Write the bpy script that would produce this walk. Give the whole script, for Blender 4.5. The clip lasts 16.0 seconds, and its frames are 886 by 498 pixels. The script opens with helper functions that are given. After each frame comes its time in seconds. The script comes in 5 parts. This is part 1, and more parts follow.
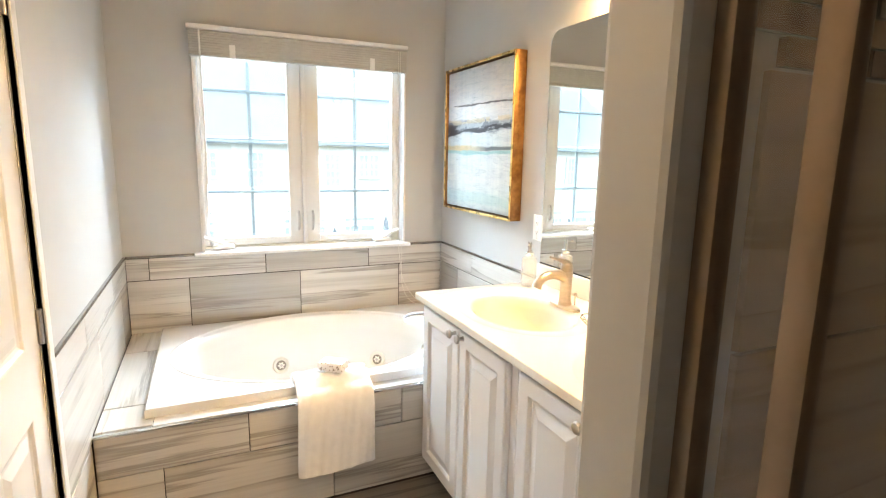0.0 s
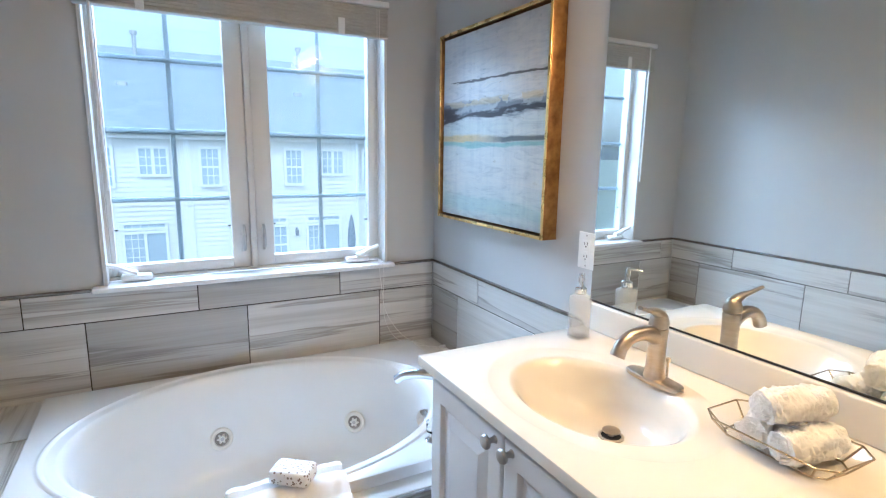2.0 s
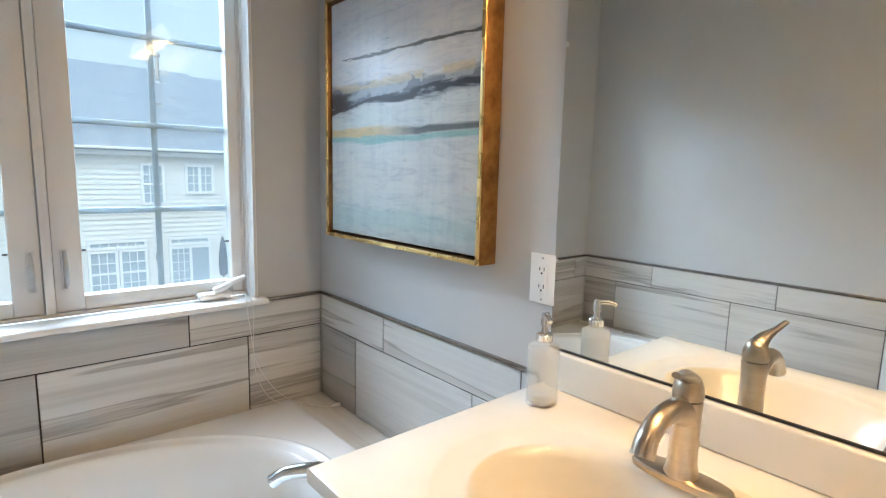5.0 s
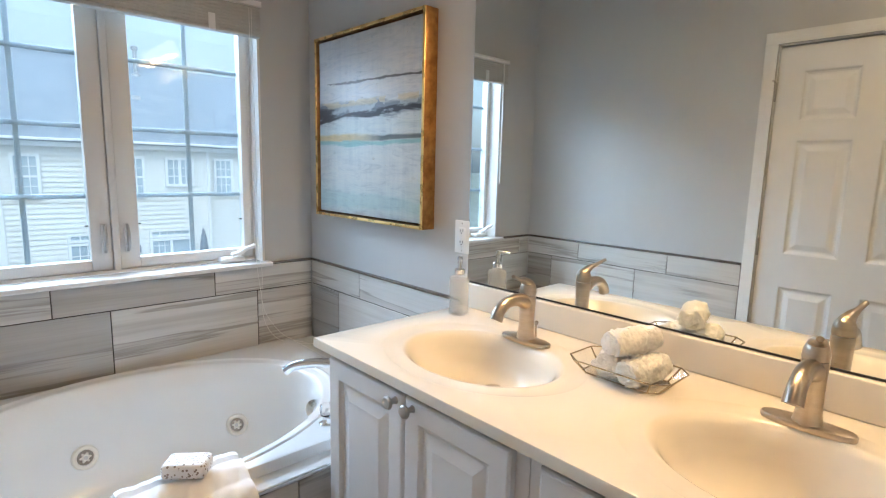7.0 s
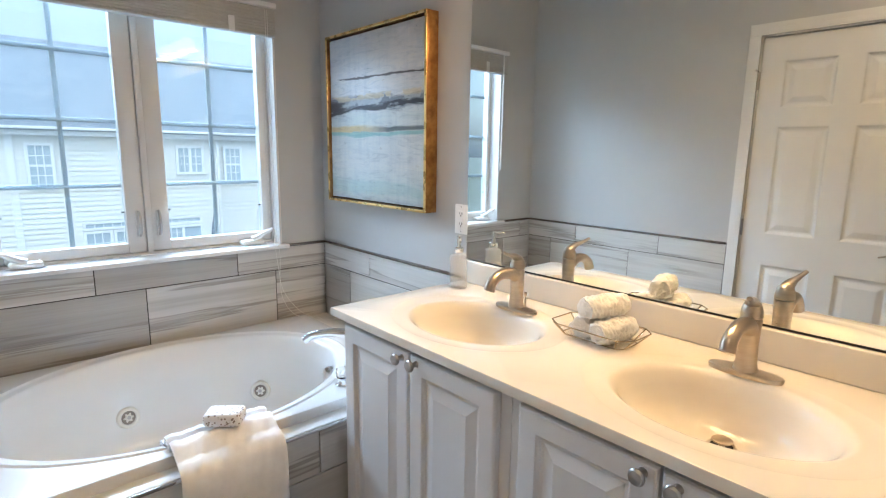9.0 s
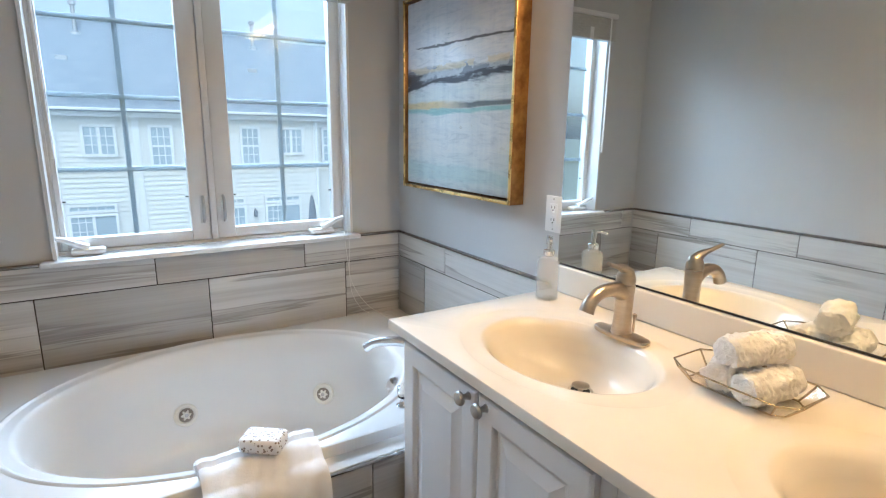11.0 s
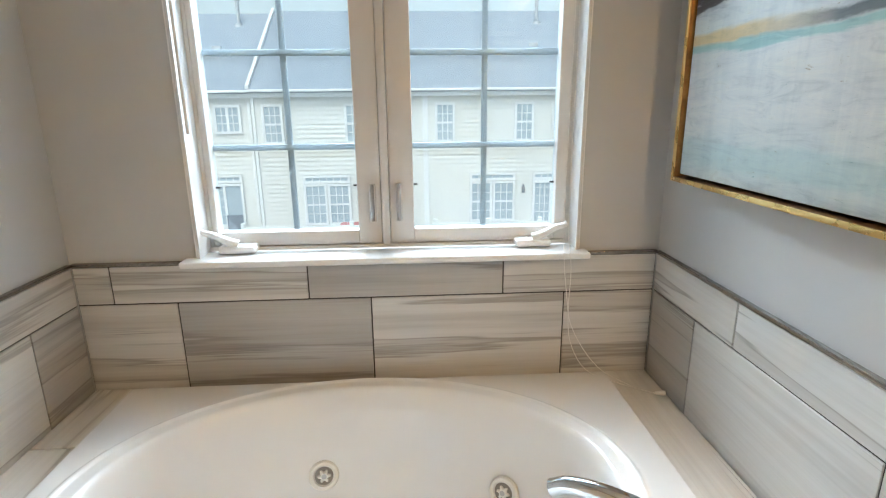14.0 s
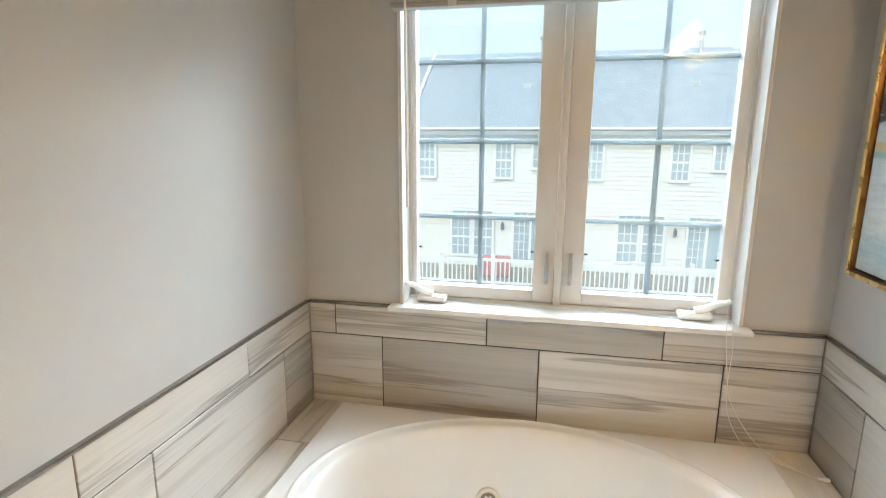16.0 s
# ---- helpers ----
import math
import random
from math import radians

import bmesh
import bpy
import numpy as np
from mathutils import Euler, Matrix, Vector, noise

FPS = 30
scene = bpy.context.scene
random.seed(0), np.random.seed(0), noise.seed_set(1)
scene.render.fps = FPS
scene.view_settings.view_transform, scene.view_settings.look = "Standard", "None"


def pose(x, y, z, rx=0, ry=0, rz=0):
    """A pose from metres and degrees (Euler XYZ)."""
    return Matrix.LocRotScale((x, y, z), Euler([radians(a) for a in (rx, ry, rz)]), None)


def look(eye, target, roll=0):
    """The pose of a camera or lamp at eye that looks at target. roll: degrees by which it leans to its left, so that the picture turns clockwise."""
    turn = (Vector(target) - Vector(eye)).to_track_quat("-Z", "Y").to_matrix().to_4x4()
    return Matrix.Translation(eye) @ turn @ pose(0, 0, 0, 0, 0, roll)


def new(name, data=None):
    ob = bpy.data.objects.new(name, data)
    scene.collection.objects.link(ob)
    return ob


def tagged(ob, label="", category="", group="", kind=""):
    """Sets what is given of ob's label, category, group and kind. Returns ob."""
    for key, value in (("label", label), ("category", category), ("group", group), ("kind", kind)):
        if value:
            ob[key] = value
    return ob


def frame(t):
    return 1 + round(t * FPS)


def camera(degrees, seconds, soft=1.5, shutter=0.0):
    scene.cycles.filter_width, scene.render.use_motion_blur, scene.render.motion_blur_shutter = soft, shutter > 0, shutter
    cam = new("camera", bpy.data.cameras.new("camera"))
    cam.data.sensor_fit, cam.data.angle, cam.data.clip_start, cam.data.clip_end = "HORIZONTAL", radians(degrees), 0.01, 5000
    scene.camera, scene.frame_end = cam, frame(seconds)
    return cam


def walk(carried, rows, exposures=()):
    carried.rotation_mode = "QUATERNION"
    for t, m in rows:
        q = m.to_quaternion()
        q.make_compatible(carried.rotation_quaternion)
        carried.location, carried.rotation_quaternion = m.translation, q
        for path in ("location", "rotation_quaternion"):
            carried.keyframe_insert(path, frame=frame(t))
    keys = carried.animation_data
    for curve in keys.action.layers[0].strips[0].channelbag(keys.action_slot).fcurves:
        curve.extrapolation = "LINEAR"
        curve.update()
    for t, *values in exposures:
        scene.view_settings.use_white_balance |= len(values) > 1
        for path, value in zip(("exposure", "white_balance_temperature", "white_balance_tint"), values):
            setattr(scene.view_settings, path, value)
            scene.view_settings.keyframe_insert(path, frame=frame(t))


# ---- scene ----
cam = camera(79.8, 16.0, 1.15)
SKY, SUN, DAY, BULB, CEILING_FILL, DOORTURN = 0.13, 1.3, 465.0, 8.8, 3.2, 0.4
EXPOSURES = [(0.0, 1.24, 6700, 10), (0.5, 1.06, 6450, 10), (1.0, 0.69, 5950, 10), (1.5, 0.48, 5350, 10), (2.0, 0.41, 5250, 10), (2.5, 0.37, 5000, 10), (3.0, 0.40, 4850, 10), (3.5, 0.34, 5700, 10), (4.0, 0.28, 6050, 10), (6.5, 0.19, 5850, 10), (7.5, 0.29, 5700, 10), (8.0, 0.34, 5750, 10), (10.5, 0.22, 5650, 10), (12.0, 0.14, 6000, 10), (13.0, 0.17, 6350, 10), (14.0, 0.24, 6600, 10), (15.0, 0.27, 6600, 10), (15.5, 0.31, 6400, 10), (16.0, 0.46, 6900, 10)]
PATH = [
    (0, (-1.367, -3.044, 1.371), (-0.556, -1.248, 1.025), 1.1),
    (0.5, (-1.392, -2.895, 1.381), (-0.662, -1.067, 1.026), 1.4),
    (1, (-1.345, -2.711, 1.366), (-0.608, -0.886, 1.012), 1.0),
    (1.5, (-1.24, -2.516, 1.352), (-0.424, -0.726, 0.992), 1.0),
    (2, (-1.182, -2.299, 1.359), (-0.254, -0.564, 1.0), 0.9),
    (2.5, (-1.114, -2.075, 1.364), (-0.072, -0.406, 1.006), 0.9),
    (3, (-0.967, -1.861, 1.335), (0.127, -0.223, 0.988), 0.7),
    (3.5, (-0.876, -1.723, 1.304), (0.255, -0.105, 0.984), 0.8),
    (4, (-0.856, -1.679, 1.279), (0.336, -0.098, 0.995), 1.0),
    (6.5, (-1.248, -2.245, 1.317), (0.111, -0.811, 1.006), 1.5),
    (7, (-1.315, -2.366, 1.3), (0.034, -0.921, 0.996), 1.4),
    (7.5, (-1.401, -2.463, 1.291), (-0.049, -1.021, 0.987), 1.3),
    (8, (-1.479, -2.545, 1.313), (-0.124, -1.112, 0.982), 1.3),
    (10.5, (-1.264, -2.399, 1.316), (-0.111, -0.817, 0.908), 0.5),
    (11, (-1.196, -2.288, 1.31), (-0.153, -0.637, 0.88), 0.8),
    (11.5, (-1.133, -2.129, 1.288), (-0.234, -0.401, 0.835), 0.7),
    (12, (-1.064, -1.991, 1.259), (-0.314, -0.198, 0.785), 0.5),
    (12.5, (-0.973, -1.835, 1.26), (-0.395, 0.007, 0.737), 0.2),
    (13, (-0.885, -1.696, 1.281), (-0.456, 0.177, 0.725), -0.1),
    (13.5, (-0.827, -1.598, 1.301), (-0.538, 0.297, 0.731), -0.3),
    (14, (-0.752, -1.534, 1.268), (-0.646, 0.396, 0.75), -0.6),
    (14.5, (-0.712, -1.512, 1.274), (-0.766, 0.427, 0.789), -0.5),
    (15, (-0.749, -1.623, 1.342), (-0.905, 0.317, 0.882), 0.0),
    (15.5, (-0.84, -1.768, 1.414), (-1.08, 0.171, 0.986), 0.5),
    (16, (-0.859, -1.78, 1.426), (-1.264, 0.138, 1.026), 0.3),
]
walk(cam, [(t, look(eye, target, roll)) for t, eye, target, roll in PATH], EXPOSURES)

# ---- world, sun and lamps ----
world = bpy.data.worlds.new("overcast_sky")
scene.world = world
world.use_nodes = True
wn, wl = world.node_tree.nodes, world.node_tree.links
sky = wn.new("ShaderNodeTexSky")
sky.sky_type, sky.sun_disc = "NISHITA", False
sky.sun_elevation, sky.sun_rotation = radians(48), radians(200)
sky.air_density, sky.dust_density = 1.6, 3.0
veil = wn.new("ShaderNodeHueSaturation")
veil.inputs["Saturation"].default_value, veil.inputs["Value"].default_value = 0.5, 1.15
wl.new(sky.outputs[0], veil.inputs["Color"])
wl.new(veil.outputs[0], wn["Background"].inputs[0])
wn["Background"].inputs[1].default_value = SKY

sun = new("sun", bpy.data.lights.new("sun", "SUN"))
sun.data.energy, sun.data.angle, sun.data.color = SUN, radians(20), (1.0, 0.96, 0.9)
sun.matrix_world = look((-6, -14, 20), (0, 0, 0))

# daylight of the open sky above the window
daylight = new("window_daylight", bpy.data.lights.new("window_daylight", "AREA"))
daylight.data.shape, daylight.data.size, daylight.data.size_y = "RECTANGLE", 4.2, 1.3
daylight.data.energy, daylight.data.color = DAY, (0.72, 0.86, 1.0)
daylight.matrix_world = look((-0.5, 2.4, 3.2), (-1.05, -1.5, 0.95))

# ---- materials ----
def nodes_of(name):
    m = bpy.data.materials.new(name)
    m.use_nodes = True
    return m, m.node_tree.nodes, m.node_tree.links, m.node_tree.nodes["Principled BSDF"]


def coords(n, l, scale=(1, 1, 1), shift=False):
    tc = n.new("ShaderNodeTexCoord")
    mp = n.new("ShaderNodeMapping")
    mp.inputs["Scale"].default_value = scale
    l.new(tc.outputs["Object"], mp.inputs["Vector"])
    if shift:
        oi = n.new("ShaderNodeObjectInfo")
        mul = n.new("ShaderNodeMath")
        mul.operation = "MULTIPLY"
        mul.inputs[1].default_value = 37.0
        l.new(oi.outputs["Random"], mul.inputs[0])
        comb = n.new("ShaderNodeCombineXYZ")
        for k in range(3):
            l.new(mul.outputs[0], comb.inputs[k])
        l.new(comb.outputs[0], mp.inputs["Location"])
    return mp.outputs["Vector"]


def noise_tex(n, l, vec, scale, detail=4, rough=0.55, dist=0.0):
    t = n.new("ShaderNodeTexNoise")
    t.inputs["Scale"].default_value = scale
    t.inputs["Detail"].default_value = detail
    t.inputs["Roughness"].default_value = rough
    t.inputs["Distortion"].default_value = dist
    l.new(vec, t.inputs["Vector"])
    return t.outputs["Fac"]


def ramp(n, l, fac, stops):
    r = n.new("ShaderNodeValToRGB")
    e = r.color_ramp.elements
    while len(e) < len(stops):
        e.new(0.5)
    for el, (p, c) in zip(e, stops):
        el.position, el.color = p, (*c, 1)
    l.new(fac, r.inputs["Fac"])
    return r.outputs["Color"]


def bump(n, l, bsdf, fac, strength, distance):
    b = n.new("ShaderNodeBump")
    b.inputs["Strength"].default_value = strength
    b.inputs["Distance"].default_value = distance
    l.new(fac, b.inputs["Height"])
    l.new(b.outputs[0], bsdf.inputs["Normal"])


def surf(name, a, b, scale=6.0, rough=0.5, vary=0.08, metal=0.0, fine=120.0, relief=0.1, depth=0.001, stretch=(1, 1, 1), coat=0.0, shift=False):
    """A surface of two near tones with wear at a large and a fine scale."""
    m, n, l, p = nodes_of(name)
    v = coords(n, l, stretch, shift)
    big = noise_tex(n, l, v, scale, 5, 0.6)
    l.new(ramp(n, l, big, [(0.3, a), (0.7, b)]), p.inputs["Base Color"])
    f = noise_tex(n, l, v, fine, 3)
    mr = n.new("ShaderNodeMapRange")
    mr.inputs["To Min"].default_value, mr.inputs["To Max"].default_value = max(rough - vary, 0.02), min(rough + vary, 1)
    l.new(big, mr.inputs["Value"])
    l.new(mr.outputs[0], p.inputs["Roughness"])
    p.inputs["Metallic"].default_value = metal
    p.inputs["Coat Weight"].default_value = coat
    bump(n, l, p, f, relief, depth)
    return m


def vein_tile(name, scale, tones, rough=0.30, along="z"):
    """Glazed porcelain with broad soft bands, crisp on one side, and a few thin dark streaks."""
    m, n, l, p = nodes_of(name)
    flat = 0.20
    s_wide = tuple(k * 2.7 if k > 1 else flat for k in scale)
    s_thin = tuple(k * 17.0 if k > 1 else 0.35 for k in scale)
    wide = noise_tex(n, l, coords(n, l, s_wide, True), 1.0, 6, 0.56, 0.15)
    thin = noise_tex(n, l, coords(n, l, s_thin, True), 1.0, 5, 0.6, 0.2)
    where = noise_tex(n, l, coords(n, l, tuple(k * 4.0 if k > 1 else 1.2 for k in scale), True), 1.0, 2)
    grain = noise_tex(n, l, coords(n, l, tuple(k * 55.0 if k > 1 else 3.0 for k in scale), True), 1.0, 4, 0.6)
    dark, mid, light = tones
    base = ramp(n, l, wide, [(0.24, mid), (0.34, light), (0.40, light), (0.472, mid), (0.490, dark), (0.506, light), (0.58, light), (0.65, mid), (0.80, light)])
    streak = ramp(n, l, thin, [(0.44, (0, 0, 0)), (0.47, (0.8, 0.8, 0.8)), (0.49, (0.8, 0.8, 0.8)), (0.50, (0, 0, 0))])
    gate = ramp(n, l, where, [(0.59, (0, 0, 0)), (0.70, (1, 1, 1))])
    mul = n.new("ShaderNodeMath")
    mul.operation = "MULTIPLY"
    l.new(streak, mul.inputs[0])
    l.new(gate, mul.inputs[1])
    mx = n.new("ShaderNodeMix")
    mx.data_type = "RGBA"
    l.new(mul.outputs[0], mx.inputs[0])
    l.new(base, mx.inputs[6])
    mx.inputs[7].default_value = (*[c * 0.62 for c in dark], 1)
    gm = n.new("ShaderNodeMix")
    gm.data_type, gm.blend_type = "RGBA", "MULTIPLY"
    gm.inputs[0].default_value = 0.6
    l.new(mx.outputs[2], gm.inputs[6])
    l.new(ramp(n, l, grain, [(0.3, (0.86, 0.85, 0.84)), (0.6, (1, 1, 1))]), gm.inputs[7])
    l.new(gm.outputs[2], p.inputs["Base Color"])
    p.inputs["Roughness"].default_value = rough
    bump(n, l, p, grain, 0.05, 0.001)
    return m


WALL = surf("painted_greige_wall", (0.50, 0.497, 0.487), (0.54, 0.537, 0.527), 1.5, 0.62, 0.06, fine=260, relief=0.12, depth=0.0006)
CEIL = surf("ceiling_paint", (0.78, 0.77, 0.75), (0.82, 0.81, 0.79), 1.5, 0.8, 0.05, fine=200, relief=0.2)
WHITE = surf("white_semi_gloss_paint", (0.76, 0.745, 0.72), (0.80, 0.785, 0.76), 3, 0.34, 0.06, fine=180, relief=0.05, depth=0.0005)
VINYL = surf("white_window_vinyl", (0.65, 0.625, 0.59), (0.70, 0.675, 0.64), 4, 0.35, 0.05, fine=200, relief=0.03)
GRILLE = surf("grey_white_grille", (0.42, 0.45, 0.47), (0.46, 0.49, 0.51), 4, 0.4, 0.05)
CABINET = surf("white_thermofoil", (0.76, 0.755, 0.76), (0.79, 0.785, 0.79), 4, 0.3, 0.05, fine=150, relief=0.03)
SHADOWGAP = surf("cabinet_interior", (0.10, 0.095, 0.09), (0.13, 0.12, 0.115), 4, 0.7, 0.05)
MARBLE = surf("cultured_marble_top", (0.75, 0.695, 0.605), (0.79, 0.735, 0.645), 3.5, 0.14, 0.04, fine=90, relief=0.01, coat=0.12)
ACRYLIC = surf("white_tub_acrylic", (0.71, 0.70, 0.68), (0.745, 0.735, 0.715), 2, 0.23, 0.05, fine=60, relief=0.012, coat=0.12)
STONE = surf("white_marble_sill", (0.78, 0.77, 0.75), (0.86, 0.85, 0.83), 9, 0.25, 0.06, relief=0.03)
NICKEL = surf("brushed_nickel", (0.46, 0.395, 0.315), (0.55, 0.475, 0.385), 12, 0.30, 0.07, 1.0, 400, 0.06, 0.0004, (1, 1, 6))
CHROME = surf("polished_chrome", (0.78, 0.79, 0.80), (0.82, 0.83, 0.84), 8, 0.06, 0.02, 1.0, 50, 0.01)
STEEL = surf("satin_steel", (0.45, 0.43, 0.41), (0.52, 0.50, 0.48), 14, 0.33, 0.08, 1.0, 300, 0.05)
LINER = surf("metal_pencil_trim", (0.27, 0.25, 0.23), (0.38, 0.355, 0.33), 20, 0.2, 0.06, 0.85)
GROUT = surf("dark_taupe_grout", (0.045, 0.037, 0.031), (0.065, 0.054, 0.045), 30, 0.9, 0.05, fine=300, relief=0.3)
TILE = vein_tile("striped_porcelain", (0.9, 0.9, 2.0), ((0.335, 0.31, 0.28), (0.50, 0.475, 0.44), (0.62, 0.60, 0.565)))
TILE_DARK = vein_tile("striped_porcelain_dark_print", (0.9, 0.9, 2.0), ((0.27, 0.25, 0.225), (0.385, 0.36, 0.33), (0.45, 0.43, 0.40)))
LEDGE = vein_tile("striped_porcelain_ledge", (2.0, 0.9, 0.9), ((0.42, 0.39, 0.35), (0.55, 0.525, 0.485), (0.62, 0.60, 0.56)))
FLOORTILE = vein_tile("taupe_floor_tile", (0.9, 2.0, 0.9), ((0.10, 0.085, 0.075), (0.15, 0.13, 0.115), (0.19, 0.165, 0.145)), 0.4)
SHOWERTILE = vein_tile("beige_shower_tile", (0.9, 0.9, 2.0), ((0.24, 0.17, 0.11), (0.30, 0.22, 0.15), (0.34, 0.255, 0.18)))
MOSAIC = surf("brown_glass_mosaic", (0.08, 0.035, 0.02), (0.30, 0.20, 0.13), 9, 0.2, 0.08, shift=True)
GOLD = surf("antique_gold_leaf", (0.19, 0.085, 0.025), (0.42, 0.22, 0.07), 26, 0.36, 0.12, 0.75, 160, 0.35, 0.0015)
GILT = surf("bright_gilt_edge", (0.72, 0.50, 0.19), (0.85, 0.62, 0.27), 18, 0.28, 0.08, 0.9, 200, 0.1)
BLACK = surf("dark_rebate", (0.012, 0.011, 0.01), (0.02, 0.018, 0.016), 8, 0.7, 0.05)
TOWEL = surf("white_terry_cotton", (0.83, 0.83, 0.835), (0.89, 0.89, 0.895), 30, 0.95, 0.03, fine=300, relief=0.5, depth=0.004)
BLIND = surf("linen_blind", (0.47, 0.455, 0.42), (0.53, 0.515, 0.48), 12, 0.7, 0.05, fine=300, relief=0.2)
PLASTIC = surf("white_plastic", (0.80, 0.79, 0.77), (0.84, 0.83, 0.81), 10, 0.28, 0.04, relief=0.02)
BONE = surf("bone_jet_plastic", (0.72, 0.69, 0.62), (0.77, 0.74, 0.67), 14, 0.3, 0.05)
JETGREY = surf("grey_jet_plastic", (0.22, 0.195, 0.16), (0.31, 0.28, 0.235), 14, 0.35, 0.06)
CORD = surf("white_cord", (0.75, 0.73, 0.69), (0.8, 0.78, 0.74), 40, 0.8, 0.05)
MIRROR = surf("silvered_mirror", (0.90, 0.93, 0.92), (0.905, 0.935, 0.925), 2, 0.012, 0.004, 1.0, 40, 0.0)


def glass(name, color=(1, 1, 1), rough=0.0, ior=1.45):
    m, n, l, p = nodes_of(name)
    p.inputs["Base Color"].default_value = (*color, 1)
    p.inputs["Transmission Weight"].default_value = 1.0
    p.inputs["Roughness"].default_value = rough
    p.inputs["IOR"].default_value = ior
    return m


PANE = glass("window_glass", (0.80, 0.94, 1.0))
THIN = glass("thin_clear_glass", (0.99, 0.99, 0.985), 0.0, 1.06)
CLEAR = glass("clear_glass", (0.98, 0.985, 0.98), 0.0, 1.18)


def see_through(name, solid, share, rough=0.1, gloss=0.0, back=False):
    """A clear sheet or mesh: part of the light passes straight, the rest meets the solid share."""
    m, n, l, p = nodes_of(name)
    p.inputs["Base Color"].default_value = (*solid, 1)
    p.inputs["Roughness"].default_value = rough
    p.inputs["Metallic"].default_value = gloss
    body = p.outputs[0]
    if back:
        tr = n.new("ShaderNodeBsdfTranslucent")
        tr.inputs["Color"].default_value = (*solid, 1)
        body = tr.outputs[0]
    clear = n.new("ShaderNodeBsdfTransparent")
    mix = n.new("ShaderNodeMixShader")
    mix.inputs[0].default_value = share
    l.new(clear.outputs[0], mix.inputs[1])
    l.new(body, mix.inputs[2])
    l.new(mix.outputs[0], n["Material Output"].inputs["Surface"])
    return m


MILK = see_through("frosted_bottle_glass", (0.93, 0.935, 0.93), 0.13, 0.12)
FROST = see_through("milky_soap", (0.94, 0.945, 0.94), 0.21, 0.3)
SHEET = see_through("thin_glass_sheet", (0.92, 0.92, 0.90), 0.12, 0.04, 1.0)
SHOWERGLASS = see_through("shower_glass", (0.92, 0.92, 0.90), 0.035, 0.03, 1.0)
MESH = see_through("insect_screen_mesh", (0.28, 0.33, 0.36), 0.045, 0.6, 0.0, True)
BRASS = surf("champagne_wire", (0.50, 0.42, 0.30), (0.60, 0.51, 0.38), 20, 0.25, 0.06, 1.0)


def glowing(name, color, strength):
    m, n, l, p = nodes_of(name)
    p.inputs["Base Color"].default_value = (0.9, 0.88, 0.84, 1)
    p.inputs["Emission Color"].default_value = (*color, 1)
    p.inputs["Emission Strength"].default_value = strength
    return m


def waffle_cloth(name):
    """White cotton with a soft waffle relief and a stray pile."""
    m, n, l, p = nodes_of(name)
    v = coords(n, l)
    l.new(ramp(n, l, noise_tex(n, l, v, 26, 4), [(0.3, (0.84, 0.825, 0.80)), (0.7, (0.90, 0.885, 0.86))]), p.inputs["Base Color"])
    p.inputs["Roughness"].default_value = 0.95
    vo = n.new("ShaderNodeTexVoronoi")
    vo.inputs["Scale"].default_value = 105
    l.new(v, vo.inputs["Vector"])
    ad = n.new("ShaderNodeMath")
    ad.operation = "ADD"
    l.new(vo.outputs["Distance"], ad.inputs[0])
    l.new(noise_tex(n, l, v, 420, 3), ad.inputs[1])
    bump(n, l, p, ad.outputs[0], 0.75, 0.004)
    return m


WAFFLE = waffle_cloth("white_waffle_cotton")
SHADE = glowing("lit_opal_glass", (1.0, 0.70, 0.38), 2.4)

# ---- mesh helpers ----
def add_box(bm, x0, y0, z0, x1, y1, z1, bevel=0.0, segs=2):
    vs = [bm.verts.new(c) for c in ((x0, y0, z0), (x1, y0, z0), (x1, y1, z0), (x0, y1, z0), (x0, y0, z1), (x1, y0, z1), (x1, y1, z1), (x0, y1, z1))]
    fs = [bm.faces.new([vs[i] for i in q]) for q in ((3, 2, 1, 0), (4, 5, 6, 7), (0, 1, 5, 4), (1, 2, 6, 5), (2, 3, 7, 6), (3, 0, 4, 7))]
    if bevel:
        edges = {e for f in fs for e in f.edges}
        bmesh.ops.bevel(bm, geom=list(edges), offset=bevel, segments=segs, affect="EDGES", profile=0.5)
    return bm


def box(x0, y0, z0, x1, y1, z1, bevel=0.0, segs=2):
    return add_box(bmesh.new(), min(x0, x1), min(y0, y1), min(z0, z1), max(x0, x1), max(y0, y1), max(z0, z1), bevel, segs)


def skin(bm, rings, closed=True, caps=(True, True)):
    """Joins rings of equal length into a surface."""
    rows = [[bm.verts.new(p) for p in r] for r in rings]
    n = len(rows[0])
    for a, b in zip(rows, rows[1:]):
        for i in range(n if closed else n - 1):
            j = (i + 1) % n
            bm.faces.new((a[i], a[j], b[j], b[i]))
    if closed and caps[0]:
        bm.faces.new(rows[0][::-1])
    if closed and caps[1]:
        bm.faces.new(rows[-1])
    return bm


def lathe(profile, at=(0, 0, 0), m=None, segs=32):
    """Turns (radius, height) pairs round z; m turns the whole, at moves it."""
    rings = []
    for r, h in profile:
        rings.append([(r * math.cos(2 * math.pi * i / segs), r * math.sin(2 * math.pi * i / segs), h) for i in range(segs)])
    bm = skin(bmesh.new(), rings)
    bmesh.ops.transform(bm, matrix=Matrix.Translation(at) @ (m or Matrix()), verts=bm.verts)
    return bm


